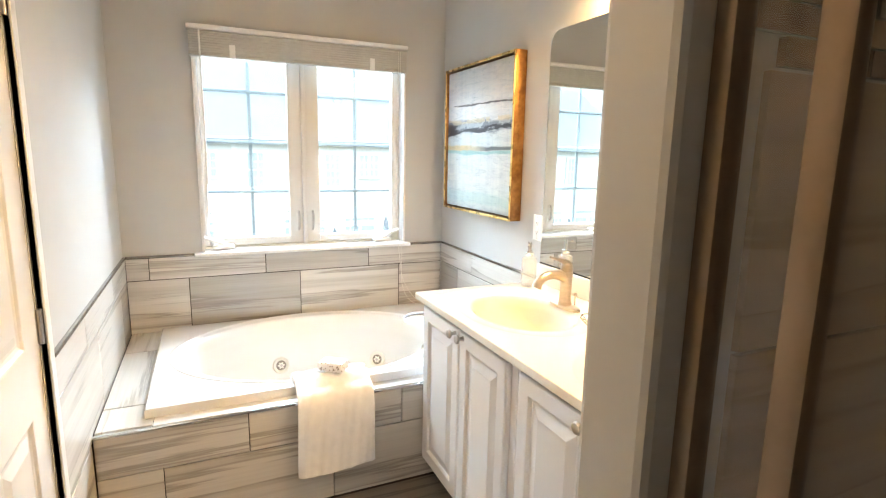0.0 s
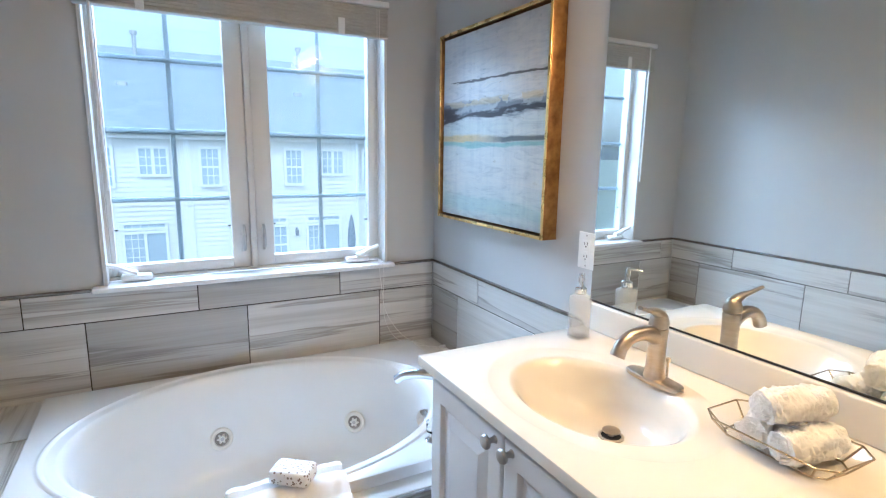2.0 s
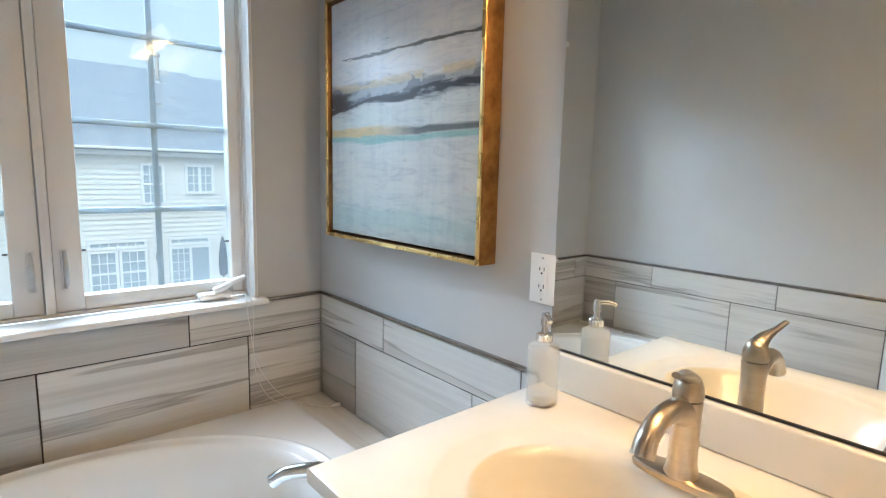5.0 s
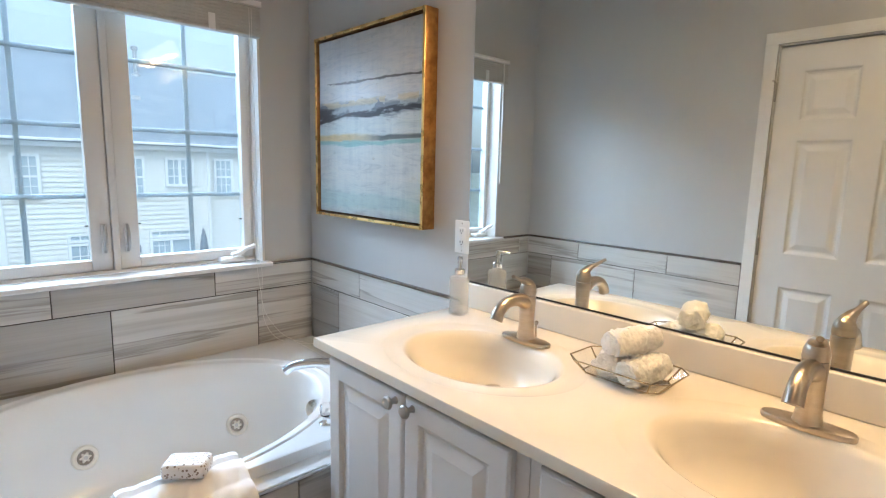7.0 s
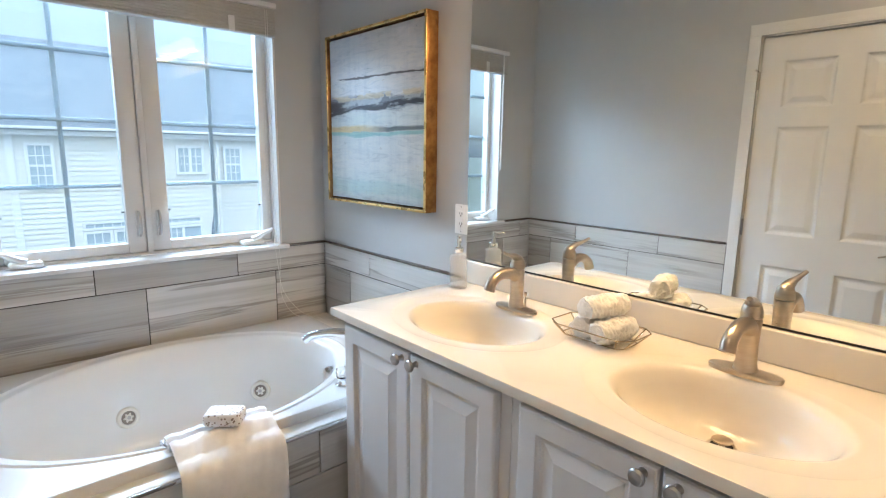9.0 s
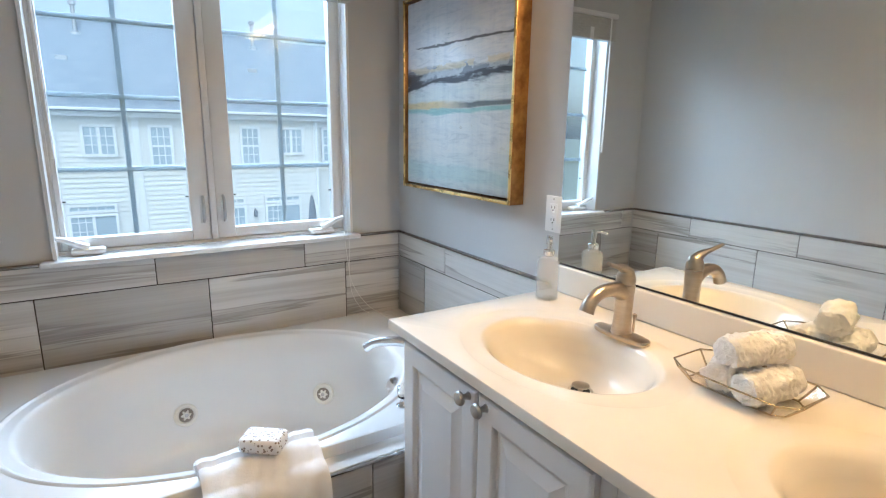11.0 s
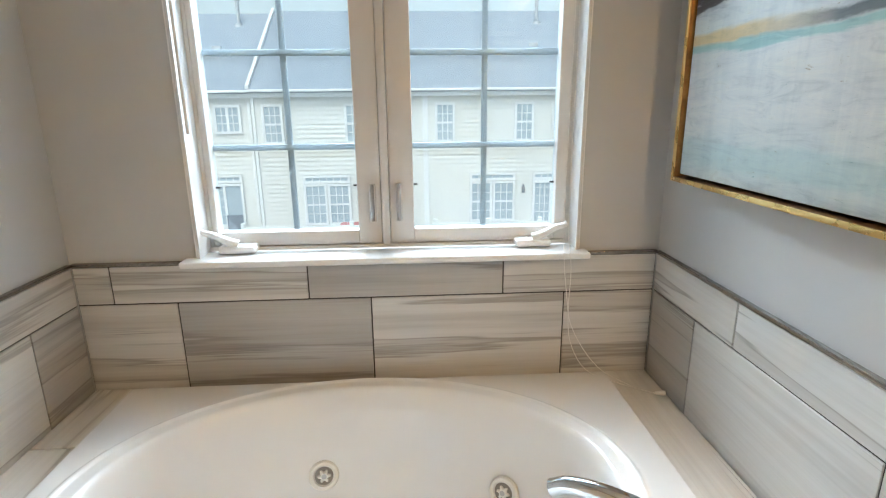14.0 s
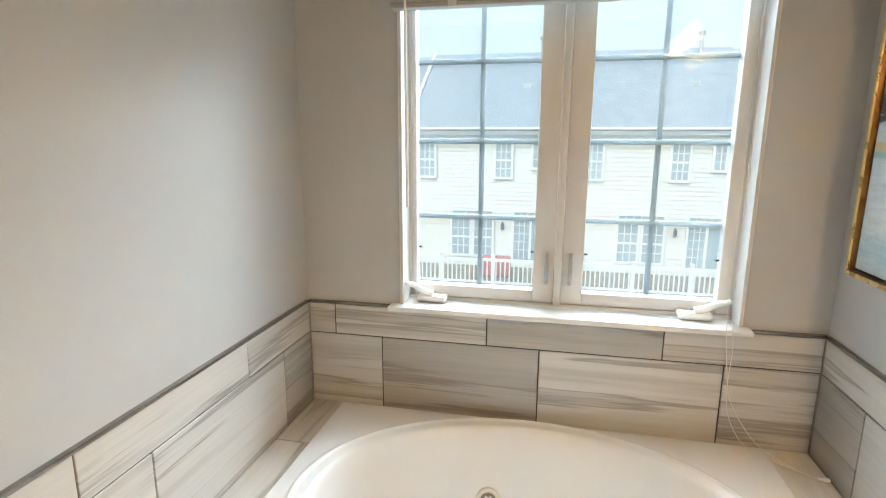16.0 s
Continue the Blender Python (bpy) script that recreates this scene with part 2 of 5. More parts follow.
def smooth_path(points, steps=6):
    pts = [Vector(p) for p in points]
    ext = [pts[0] * 2 - pts[1]] + pts + [pts[-1] * 2 - pts[-2]]
    out = []
    for i in range(1, len(ext) - 2):
        a, b, c, d = ext[i - 1:i + 3]
        for k in range(steps):
            t = k / steps
            out.append(0.5 * ((2 * b) + (c - a) * t + (2 * a - 5 * b + 4 * c - d) * t * t + (3 * b - a - 3 * c + d) * t ** 3))
    out.append(pts[-1])
    return out


def tube(points, radii, segs=16, steps=6, flat=1.0):
    """A round or flattened tube along a smooth path; radii are spread along it."""
    path = smooth_path(points, steps)
    rad = [float(np.interp(i / (len(path) - 1) * (len(radii) - 1), range(len(radii)), radii)) for i in range(len(path))]
    rings, side = [], None
    for i, p in enumerate(path):
        d = (path[min(i + 1, len(path) - 1)] - path[max(i - 1, 0)]).normalized()
        if side is None:
            side = d.cross(Vector((0, 0, 1)) if abs(d.z) < 0.95 else Vector((0, 1, 0))).normalized()
        side = (side - d * side.dot(d)).normalized()
        up = d.cross(side)
        rings.append([tuple(p + (side * math.cos(2 * math.pi * k / segs) + up * flat * math.sin(2 * math.pi * k / segs)) * rad[i]) for k in range(segs)])
    return skin(bmesh.new(), rings)


def oval(cx, cy, a, b, z, n=64, power=2.0):
    out = []
    for i in range(n):
        t = 2 * math.pi * i / n
        c, s = math.cos(t), math.sin(t)
        out.append((cx + a * math.copysign(abs(c) ** (2 / power), c), cy + b * math.copysign(abs(s) ** (2 / power), s), z))
    return out


def squared(cx, cy, x0, y0, x1, y1, z, n=64, shape=None):
    """Points on a rectangle's edge, in the directions of an oval's points."""
    out = []
    for (px, py, _) in shape:
        dx, dy = px - cx, py - cy
        k = min(((x1 if dx > 0 else x0) - cx) / dx if abs(dx) > 1e-9 else 1e9, ((y1 if dy > 0 else y0) - cy) / dy if abs(dy) > 1e-9 else 1e9)
        out.append((cx + dx * k, cy + dy * k, z))
    return out


def link(name, bm, material, parent=None, label="", smooth=False):
    me = bpy.data.meshes.new(name)
    bmesh.ops.recalc_face_normals(bm, faces=bm.faces)
    bm.to_mesh(me)
    bm.free()
    me.materials.append(material)
    if smooth:
        me.shade_smooth()
        me.set_sharp_from_angle(angle=radians(38))
    ob = new(name, me)
    if parent is not None:
        ob.parent = parent
        if parent.type == "EMPTY":
            ob.matrix_parent_inverse = Matrix.Translation(-parent.location)
    if label:
        ob["label"] = label
    return ob


def part(name, bm, material, parent, label="", smooth=True):
    return link(name, bm, material, parent, label, smooth)


def thing(name, at, label, category, group="", kind=""):
    e = new(name)
    e.location = at
    e.empty_display_size = 0.05
    return tagged(e, label, category, group, kind)


def structure(name, bm, material, label, smooth=False, category="wall"):
    return tagged(link(name, bm, material, None, "", smooth), label, category, "", "structure")


def join(*bms):
    out = bmesh.new()
    for b in bms:
        me = bpy.data.meshes.new("tmp")
        b.to_mesh(me)
        b.free()
        out.from_mesh(me)
        bpy.data.meshes.remove(me)
    return out


# ---- rooms ----
WX = -1.762          # west wall
TOP = 2.6            # ceiling
SOUTH = -4.1
WL, WR, WB, WT = -1.388, -0.256, 0.845, 1.99   # window opening
HY, FY = -1.485, -2.27                            # doorway, hinge side and latch side
DH = 1.93

floor = structure("floor", box(-3.4, SOUTH - 0.12, -0.12, 0.12, 0.3, -0.008), GROUT, "dark grout bed of the tiled bathroom floor", category="floor")
structure("ceiling", box(-3.4, SOUTH - 0.12, TOP, 0.12, 0.3, TOP + 0.1), CEIL, "flat white painted ceiling", category="ceiling")
structure("wall_north", join(box(-3.4, 0.01, 0, WL, 0.142, TOP), box(WR, 0.01, 0, 0.12, 0.142, TOP), box(WL, 0.01, 0, WR, 0.142, WB - 0.03), box(WL, 0.01, WT, WR, 0.142, TOP)), WALL, "greige painted wall around the window")
structure("wall_east", box(0.0, SOUTH, 0, 0.12, 0.01, TOP), WALL, "greige painted wall behind the vanity")
structure("wall_west", join(box(WX - 0.12, HY + 0.02, 0, WX, 0.01, TOP), box(WX - 0.12, SOUTH, 0, WX, FY - 0.02, TOP), box(WX - 0.12, FY - 0.02, DH + 0.02, WX, HY + 0.02, TOP)), WALL, "greige painted wall with the door opening")
structure("wall_south", box(-3.4, SOUTH - 0.12, 0, 0.12, SOUTH, TOP), WALL, "plain greige wall at the back of the room")
structure("wall_hall", box(-3.4, SOUTH, 0, -3.3, 0.01, TOP), WALL, "plain hall wall beyond the door")
structure("wall_stub", box(-0.955, -2.66, 0, 0.0, -2.55, TOP, 0.012), WALL, "painted partition between the vanity and the shower")

# ---- window ----
win = thing("window_1", (-0.82, 0.1, WB), "white vinyl double casement window with colonial grilles", "window", kind="structure")
jb = join(box(WL, -0.003, WB, WL + 0.008, 0.12, WT), box(WR - 0.008, -0.003, WB, WR, 0.12, WT), box(WL + 0.008, -0.003, WT - 0.008, WR - 0.008, 0.12, WT))
part("jamb_liner", jb, VINYL, win, smooth=False)
part("corner_bead", join(box(WL - 0.005, -0.002, WB + 0.002, WL + 0.002, 0.011, WT, 0.002), box(WR - 0.002, -0.002, WB + 0.002, WR + 0.005, 0.011, WT, 0.004)), WHITE, win)
fo = join(box(WL + 0.008, 0.075, WB, WR - 0.008, 0.140, WB + 0.012, 0.003), box(WL + 0.008, 0.075, WT - 0.03, WR - 0.008, 0.140, WT - 0.008, 0.003),
          box(-0.850, 0.070, WB + 0.012, -0.826, 0.140, WT - 0.03, 0.003), box(WL + 0.008, 0.085, WB + 0.012, WL + 0.018, 0.140, WT - 0.03), box(WR - 0.018, 0.085, WB + 0.012, WR - 0.008, 0.140, WT - 0.03))
part("window_frame", fo, VINYL, win)
for gx0, gx1, sx0, sx1 in ((-1.350, -0.923, WL + 0.019, -0.8515), (-0.752, -0.312, -0.8245, WR - 0.019)):
    gz0, gz1, sz0, sz1 = 0.902, 1.945, WB + 0.014, WT - 0.032
    sash = part("sash", join(box(sx0, 0.082, sz0, gx0, 0.132, sz1, 0.004), box(gx1, 0.082, sz0, sx1, 0.132, sz1, 0.004), box(gx0, 0.082, sz0, gx1, 0.132, gz0, 0.004), box(gx0, 0.082, gz1, gx1, 0.132, sz1, 0.004)), VINYL, win)
    pane = part("pane", box(gx0 - 0.004, 0.110, gz0 - 0.004, gx1 + 0.004, 0.114, gz1 + 0.004), PANE, sash, smooth=False)
    pane.visible_shadow = False
    part("insect_screen", box(gx0, 0.0985, gz0, gx1, 0.0993, gz1), MESH, sash, "fine grey insect screen", False)
    mx = (gx0 + gx1) / 2 + (0.016 if gx0 < -1 else 0.0)
    part("grille_bar", box(mx - 0.009, 0.118, gz0, mx + 0.009, 0.126, gz1, 0.002), GRILLE, sash)
    for gz in (1.155, 1.425, 1.695):
        part("grille_bar", box(gx0, 0.1175, gz - 0.009, gx1, 0.1255, gz + 0.009, 0.002), GRILLE, sash)
    for ex, sgn in ((gx0, 1), (gx1, -1)):
        part("screen_clip", box(ex + sgn * 0.001, 0.100, 1.036, ex + sgn * 0.013, 0.108, 1.041), BLACK, sash)
    # lock lever beside the mullion
    lx = -0.877 if gx0 < -1 else -0.797
    lock = part("lock_plate", box(lx - 0.010, 0.074, 0.925, lx + 0.010, 0.0825, 1.045, 0.004), VINYL, win)
    part("lock_lever", tube([(lx, 0.070, 0.935), (lx, 0.052, 0.955), (lx, 0.050, 1.0), (lx, 0.058, 1.03), (lx, 0.072, 1.04)], [0.006, 0.007, 0.007, 0.006, 0.005], 10, 4), STEEL, lock)
    # folding crank on the bottom rail
    side = -1 if gx0 < -1 else 1
    cx = -1.285 if gx0 < -1 else -0.385
    crank = part("crank_base", join(box(cx - 0.055, 0.028, WB + 0.002, cx + 0.055, 0.088, WB + 0.026, 0.010, 3)), PLASTIC, win)
    part("crank_arm", tube([(cx, 0.052, 0.872), (cx + side * 0.03, 0.046, 0.884), (cx + side * 0.062, 0.036, 0.905), (cx + side * 0.09, 0.03, 0.915), (cx + side * 0.10, 0.028, 0.922)], [0.018, 0.016, 0.013, 0.011, 0.011], 12, 5, 0.8), PLASTIC, crank)

sill = structure("window_sill", box(-1.430, -0.042, 0.824, -0.228, 0.075, 0.8445, 0.006, 3), STONE, "polished white marble window sill", True, "sill")

blind = thing("window_blind", (-0.83, -0.02, 1.85), "raised linen-coloured blind under a white headrail", "blind")
part("headrail", box(-1.408, -0.052, 1.962, -0.258, 0.0, 1.986, 0.004), WHITE, blind, "white headrail")
for i in range(9):
    z = 1.853 + i * 0.0118
    part("slat", box(-1.400, -0.045 + 0.0006 * (i % 2), z, -0.264, -0.004, z + 0.0116, 0.002, 1), BLIND, blind)
part("bottom_rail", box(-1.402, -0.047, 1.838, -0.262, -0.004, 1.8515, 0.003), BLIND, blind)
for bx in (-1.20, -0.47):
    part("ladder_clip", box(bx - 0.014, -0.051, 1.835, bx + 0.014, -0.047, 1.90, 0.002), PLASTIC, blind)
part("wand", tube([(-1.352, -0.05, 1.96), (-1.350, -0.052, 1.6), (-1.348, -0.052, 1.205)], [0.0045, 0.0045, 0.005], 8, 4), PLASTIC, blind, "white tilt wand")
part("pull_cord", tube([(-0.305, -0.05, 1.95), (-0.304, -0.05, 1.4), (-0.305, -0.052, 0.95), (-0.290, -0.052, 0.80), (-0.285, -0.03, 0.66), (-0.278, -0.045, 0.56), (-0.24, -0.085, 0.487), (-0.15, -0.10, 0.447), (-0.05, -0.16, 0.439)], [0.0012], 6, 6), CORD, blind, "thin white cord trailing to the ledge")
part("pull_cord", tube([(-0.315, -0.05, 1.95), (-0.316, -0.051, 1.4), (-0.318, -0.054, 0.93), (-0.300, -0.054, 0.72), (-0.272, -0.045, 0.60), (-0.20, -0.08, 0.49), (-0.10, -0.13, 0.442)], [0.0012], 6, 6), CORD, blind)
part("cord_tassel", tube([(-0.05, -0.16, 0.440), (-0.035, -0.165, 0.442), (-0.022, -0.168, 0.442)], [0.004, 0.007, 0.008], 10, 3), PLASTIC, blind)

# ---- tiled wainscot ----
def wall_tiles(parent, axis, face, back, rows, dark=()):
    """rows: (low, high, [edges along the wall]); each tile is a piece of its own."""
    for r, (low, high, edges) in enumerate(rows):
        for c, (a, b) in enumerate(zip(edges, edges[1:])):
            g = 0.0021
            a2, b2 = min(a, b) + g, max(a, b) - g
            if axis == "x":
                bm = box(a2, face, low + g, b2, back, high - g, 0.0012, 1)
            else:
                bm = box(face, a2, low + g, back, b2, high - g, 0.0012, 1)
            part("tile", bm, TILE_DARK if (r, c) in dark else TILE, parent, smooth=False)


UP0, UP1, LO0 = 0.709, 0.826, 0.405
wn_t = thing("wainscot_north", (-0.88, 0.0, 0.4), "striped grey-beige porcelain tile wainscot under the window", "tiling", kind="structure")
part("grout", box(WX + 0.010, 0.0035, LO0 - 0.02, -0.009, 0.0095, UP1), GROUT, wn_t)
wall_tiles(wn_t, "x", 0.0, 0.0095, [(UP0, UP1, [WX + 0.010, -1.648, -1.075, -0.484, -0.009]), (LO0 - 0.01, UP0, [WX + 0.010, -1.465, -0.889, -0.292, -0.009])], {(0, 2), (1, 1)})
we_t = thing("wainscot_east", (0.0, -0.5, 0.4), "striped grey-beige porcelain tile wainscot beside the tub", "tiling", kind="structure")
part("grout", box(-0.0055, -1.062, LO0 - 0.02, 0.0, -0.002, UP1), GROUT, we_t)
wall_tiles(we_t, "y", -0.009, 0.0, [(UP0, UP1, [-0.001, -0.425, -1.012, -1.062]), (LO0 - 0.01, UP0, [-0.001, -0.253, -0.845, -1.062])], {(1, 0)})
ww_t = thing("wainscot_west", (WX, -0.6, 0.0), "striped grey-beige porcelain tile wainscot on the side wall", "tiling", kind="structure")
part("grout", box(WX, -1.417, 0.0, WX + 0.006, -0.002, UP1), GROUT, ww_t)
wall_tiles(ww_t, "y", WX + 0.010, WX, [(UP0, UP1, [-0.001, -0.418, -1.02, -1.417]), (LO0, UP0, [-0.001, -0.206, -0.826, -1.417]), (0.105, LO0, [-1.10, -1.417]), (0.0, 0.105, [-1.10, -1.417])], {(1, 0)})
for nm, bm in (("trim_north", join(box(WX + 0.010, -0.006, 0.8265, -1.432, 0.0095, 0.8385, 0.004), box(-0.226, -0.006, 0.8265, -0.006, 0.0095, 0.8385, 0.004))),
               ("trim_east", box(-0.0145, -1.062, 0.8265, 0.0, -0.006, 0.8385, 0.004)), ("trim_west", box(WX, -1.417, 0.8265, WX + 0.0155, -0.006, 0.8385, 0.004))):
    structure(nm, bm, LINER, "slim dark metal pencil trim along the tile top", True, "trim")

# ---- tub with its tiled deck ----
DECK = 0.434
deck = thing("tub_deck", (-0.88, -0.55, 0.0), "tiled deck and apron around the bathtub", "tub surround", kind="structure")
part("deck_core", join(box(WX + 0.01, -1.085, 0.0, -0.009, -1.03, DECK - 0.009), box(WX + 0.01, -1.03, 0.0, -1.56, 0.0, DECK - 0.009), box(-0.205, -1.03, 0.0, -0.009, 0.0, DECK - 0.009), box(-1.56, -0.085, 0.3, -0.205, 0.0, DECK - 0.009)), GROUT, deck)
for a, b in ((-0.002, -0.612), (-0.612, -1.083)):
    part("ledge_tile", box(-0.20, b + 0.002, DECK - 0.009, -0.0145, a - 0.004, DECK, 0.0012, 1), LEDGE, deck, smooth=False)
for a, b in ((-0.002, -0.30), (-0.30, -0.90), (-0.90, -1.083)):
    part("ledge_tile", box(WX + 0.0155, b + 0.002, DECK - 0.009, -1.575, a - 0.004, DECK, 0.0012, 1), LEDGE, deck, smooth=False)
part("ledge_tile", box(-1.573, -0.083, DECK - 0.009, -0.202, -0.006, DECK, 0.0012, 1), LEDGE, deck, smooth=False)
part("front_ledge", box(-1.573, -1.094, DECK - 0.009, -0.202, -1.0, DECK + 0.001, 0.003), ACRYLIC, deck, "glossy white front ledge")
part("edge_trim", box(WX + 0.0105, -1.101, DECK - 0.012, -0.202, -1.0945, DECK - 0.001, 0.002), CHROME, deck, "polished metal edge trim")
for low, high, edges in ((0.268, DECK - 0.013, [WX + 0.011, -1.262, -0.662, -0.01]), (0.0, 0.268, [WX + 0.011, -1.55, -0.95, -0.35, -0.01])):
    for a, b in zip(edges, edges[1:]):
        part("apron_tile", box(a + 0.002, -1.096, low + 0.002, b - 0.002, -1.084, high - 0.002, 0.0012, 1), TILE, deck, smooth=False)

RIM = 0.470
TCX, TCY = -0.905, -0.535
X0, X1, Y0, Y1 = -1.602, -0.170, -1.032, -0.066


def square_ring(cx, cy, x0, y0, x1, y1, z, shape):
    pts = squared(cx, cy, x0, y0, x1, y1, z, len(shape), shape)
    for qx, qy in ((x0, y0), (x0, y1), (x1, y0), (x1, y1)):
        k = min(range(len(pts)), key=lambda i: (pts[i][0] - qx) ** 2 + (pts[i][1] - qy) ** 2)
        pts[k] = (qx, qy, z)
    return pts


tub = thing("bathtub", (TCX, TCY, 0.0), "white oval jetted bathtub dropped into a tiled deck", "bathtub")
base = oval(TCX, TCY, 0.59, 0.44, RIM, 96)
rings = [square_ring(TCX, TCY, X0, Y0, X1, Y1, DECK + 0.001, base), square_ring(TCX, TCY, X0, Y0, X1, Y1, RIM - 0.008, base), square_ring(TCX, TCY, X0 + 0.003, Y0 + 0.003, X1 - 0.003, Y1 - 0.003, RIM - 0.002, base),
         square_ring(TCX, TCY, X0 + 0.010, Y0 + 0.010, X1 - 0.010, Y1 - 0.010, RIM, base)]
for a, b, z in ((0.652, 0.4745, RIM), (0.647, 0.472, RIM), (0.643, 0.469, RIM + 0.003), (0.638, 0.466, RIM + 0.0045), (0.633, 0.463, RIM + 0.003), (0.629, 0.460, RIM - 0.001), (0.624, 0.457, RIM - 0.0025), (0.600, 0.439, RIM - 0.004), (0.594, 0.434, RIM - 0.006), (0.586, 0.427, RIM - 0.014), (0.579, 0.421, RIM - 0.024), (0.572, 0.414, RIM - 0.04), (0.564, 0.406, RIM - 0.06), (0.552, 0.395, 0.38),
                (0.535, 0.378, 0.28), (0.512, 0.352, 0.18), (0.485, 0.325, 0.12), (0.445, 0.29, 0.085), (0.36, 0.22, 0.07), (0.15, 0.09, 0.066)):
    rings.append(oval(TCX, TCY, a, b, z, 96, 2.0 if z > 0.3 else 2.15))
part("shell", skin(bmesh.new(), rings, True, (False, True)), ACRYLIC, tub)


def jet(x, z):
    k = (z - 0.07) / 0.4
    b = float(np.interp(z, [0.12, 0.18, 0.28, 0.38], [0.325, 0.352, 0.378, 0.395]))
    a = float(np.interp(z, [0.12, 0.18, 0.28, 0.38], [0.485, 0.512, 0.535, 0.552]))
    y = TCY + b * math.sqrt(max(0.05, 1 - ((x - TCX) / a) ** 2))
    nrm = Vector(((TCX - x) / a ** 2, (TCY - y) / b ** 2, 0)).normalized()
    nrm = (nrm + Vector((0, 0, 0.28))).normalized()
    m = nrm.to_track_quat("Z", "Y").to_matrix().to_4x4()
    at = (x, y, z)
    j = part("jet_ring", lathe([(0.044, -0.006), (0.044, 0.003), (0.040, 0.008), (0.031, 0.008), (0.0275, 0.004), (0.027, -0.004)], at, m), BONE, tub)
    part("jet_cup", lathe([(0.027, 0.004), (0.024, 0.001), (0.018, -0.003), (0.004, -0.004)], at, m), JETGREY, j, "grey jet cup")
    star = bmesh.new()
    prof = []
    for h, s in ((-0.003, 1.0), (0.008, 0.95), (0.011, 0.7)):
        prof.append([((0.0165 + 0.0042 * math.cos(6 * t)) * s * math.cos(t), (0.0165 + 0.0042 * math.cos(6 * t)) * s * math.sin(t), h) for t in [2 * math.pi * i / 36 for i in range(36)]])
    skin(star, prof)
    bmesh.ops.transform(star, matrix=Matrix.Translation(at) @ m, verts=star.verts)
    part("jet_nozzle", star, BONE, j)
    part("jet_bore", lathe([(0.0075, 0.0108), (0.0075, 0.0116), (0.001, 0.0117)], at, m, 16), STEEL, j)


jet(-0.520, 0.225)
jet(-1.035, 0.225)

of = Vector((-0.388, -0.695, 0.402))
om = Vector((-1, -0.30, 0.22)).to_track_quat("Z", "Y").to_matrix().to_4x4()
part("overflow_plate", lathe([(0.030, -0.030), (0.036, 0.004), (0.033, 0.012), (0.020, 0.017), (0.004, 0.018)], of, om), CHROME, tub, "round chrome overflow cover")

filler = thing("tub_filler", (-0.30, -0.93, RIM), "chrome roman tub spout with clear knob handles", "tub faucet")
part("spout", tube([(-0.285, -0.900, RIM), (-0.290, -0.890, 0.535), (-0.335, -0.845, 0.597), (-0.415, -0.785, 0.615), (-0.480, -0.735, 0.606), (-0.508, -0.712, 0.585)], [0.026, 0.021, 0.019, 0.017, 0.016, 0.017], 20, 6), CHROME, filler)
part("spout_flange", lathe([(0.034, 0.0), (0.034, 0.006), (0.028, 0.012), (0.025, 0.016)], (-0.285, -0.90, RIM)), CHROME, filler)
for hx, hy in ((-0.480, -0.940), (-0.235, -0.78)):
    hb = part("handle_base", lathe([(0.025, 0), (0.025, 0.004), (0.016, 0.010), (0.012, 0.022), (0.013, 0.026)], (hx, hy, RIM)), CHROME, filler)
    part("handle_knob", lathe([(0.012, 0.026), (0.022, 0.032), (0.025, 0.045), (0.023, 0.062), (0.014, 0.068), (0.002, 0.069)], (hx, hy, RIM), None, 8), CLEAR, hb, "faceted clear knob")

# ---- vanity ----
def raised_front(x, y0, y1, z0, z1, out, stops):
    """A cabinet door in the plane x, raised towards -x; stops are (inset, height)."""
    rings = []
    for inset, h in stops:
        rings.append([(x - h, y0 + inset, z0 + inset), (x - h, y1 - inset, z0 + inset), (x - h, y1 - inset, z1 - inset), (x - h, y0 + inset, z1 - inset)])
    return skin(bmesh.new(), rings)


def vanity_unit(y0, y1, doors):
    c = thing("vanity_cabinet", (-0.28, (y0 + y1) / 2, 0.0), "white thermofoil vanity cabinet with two raised-panel doors", "cabinet", "vanity cabinets")
    part("body", join(box(-0.565, y0, 0.095, -0.546, y1, 0.792), box(-0.546, y0, 0.095, -0.012, y0 + 0.016, 0.792), box(-0.546, y1 - 0.016, 0.095, -0.012, y1, 0.792), box(-0.546, y0 + 0.016, 0.095, -0.012, y1 - 0.016, 0.111)), CABINET, c, smooth=False)
    part("toe_kick", box(-0.50, y0 + 0.002, 0.0, -0.012, y1 - 0.002, 0.0945), CABINET, c, smooth=False)
    for d0, d1, kx in doors:
        d = part("door", raised_front(-0.5665, d0, d1, 0.115, 0.777, 1, [(0, 0), (0, 0.014), (0.003, 0.0185), (0.007, 0.0200), (0.050, 0.0200), (0.0535, 0.017), (0.058, 0.0095), (0.066, 0.009), (0.094, 0.0165), (0.097, 0.0175)]), CABINET, c, smooth=False)
        m = Vector((-1, 0, 0)).to_track_quat("Z", "Y").to_matrix().to_4x4()
        part("knob", lathe([(0.0095, 0), (0.0075, 0.004), (0.006, 0.012), (0.008, 0.017), (0.0155, 0.021), (0.0165, 0.025), (0.0135, 0.030), (0.005, 0.0325)], (-0.5865, kx, 0.757), m, 20), STEEL, d, "round satin nickel knob")
    return c


vanity_unit(-1.815, -1.112, ((-1.462, -1.135, -1.435), (-1.783, -1.468, -1.497)))
vanity_unit(-2.546, -1.817, ((-2.168, -1.850, -2.140), (-2.495, -2.174, -2.204)))

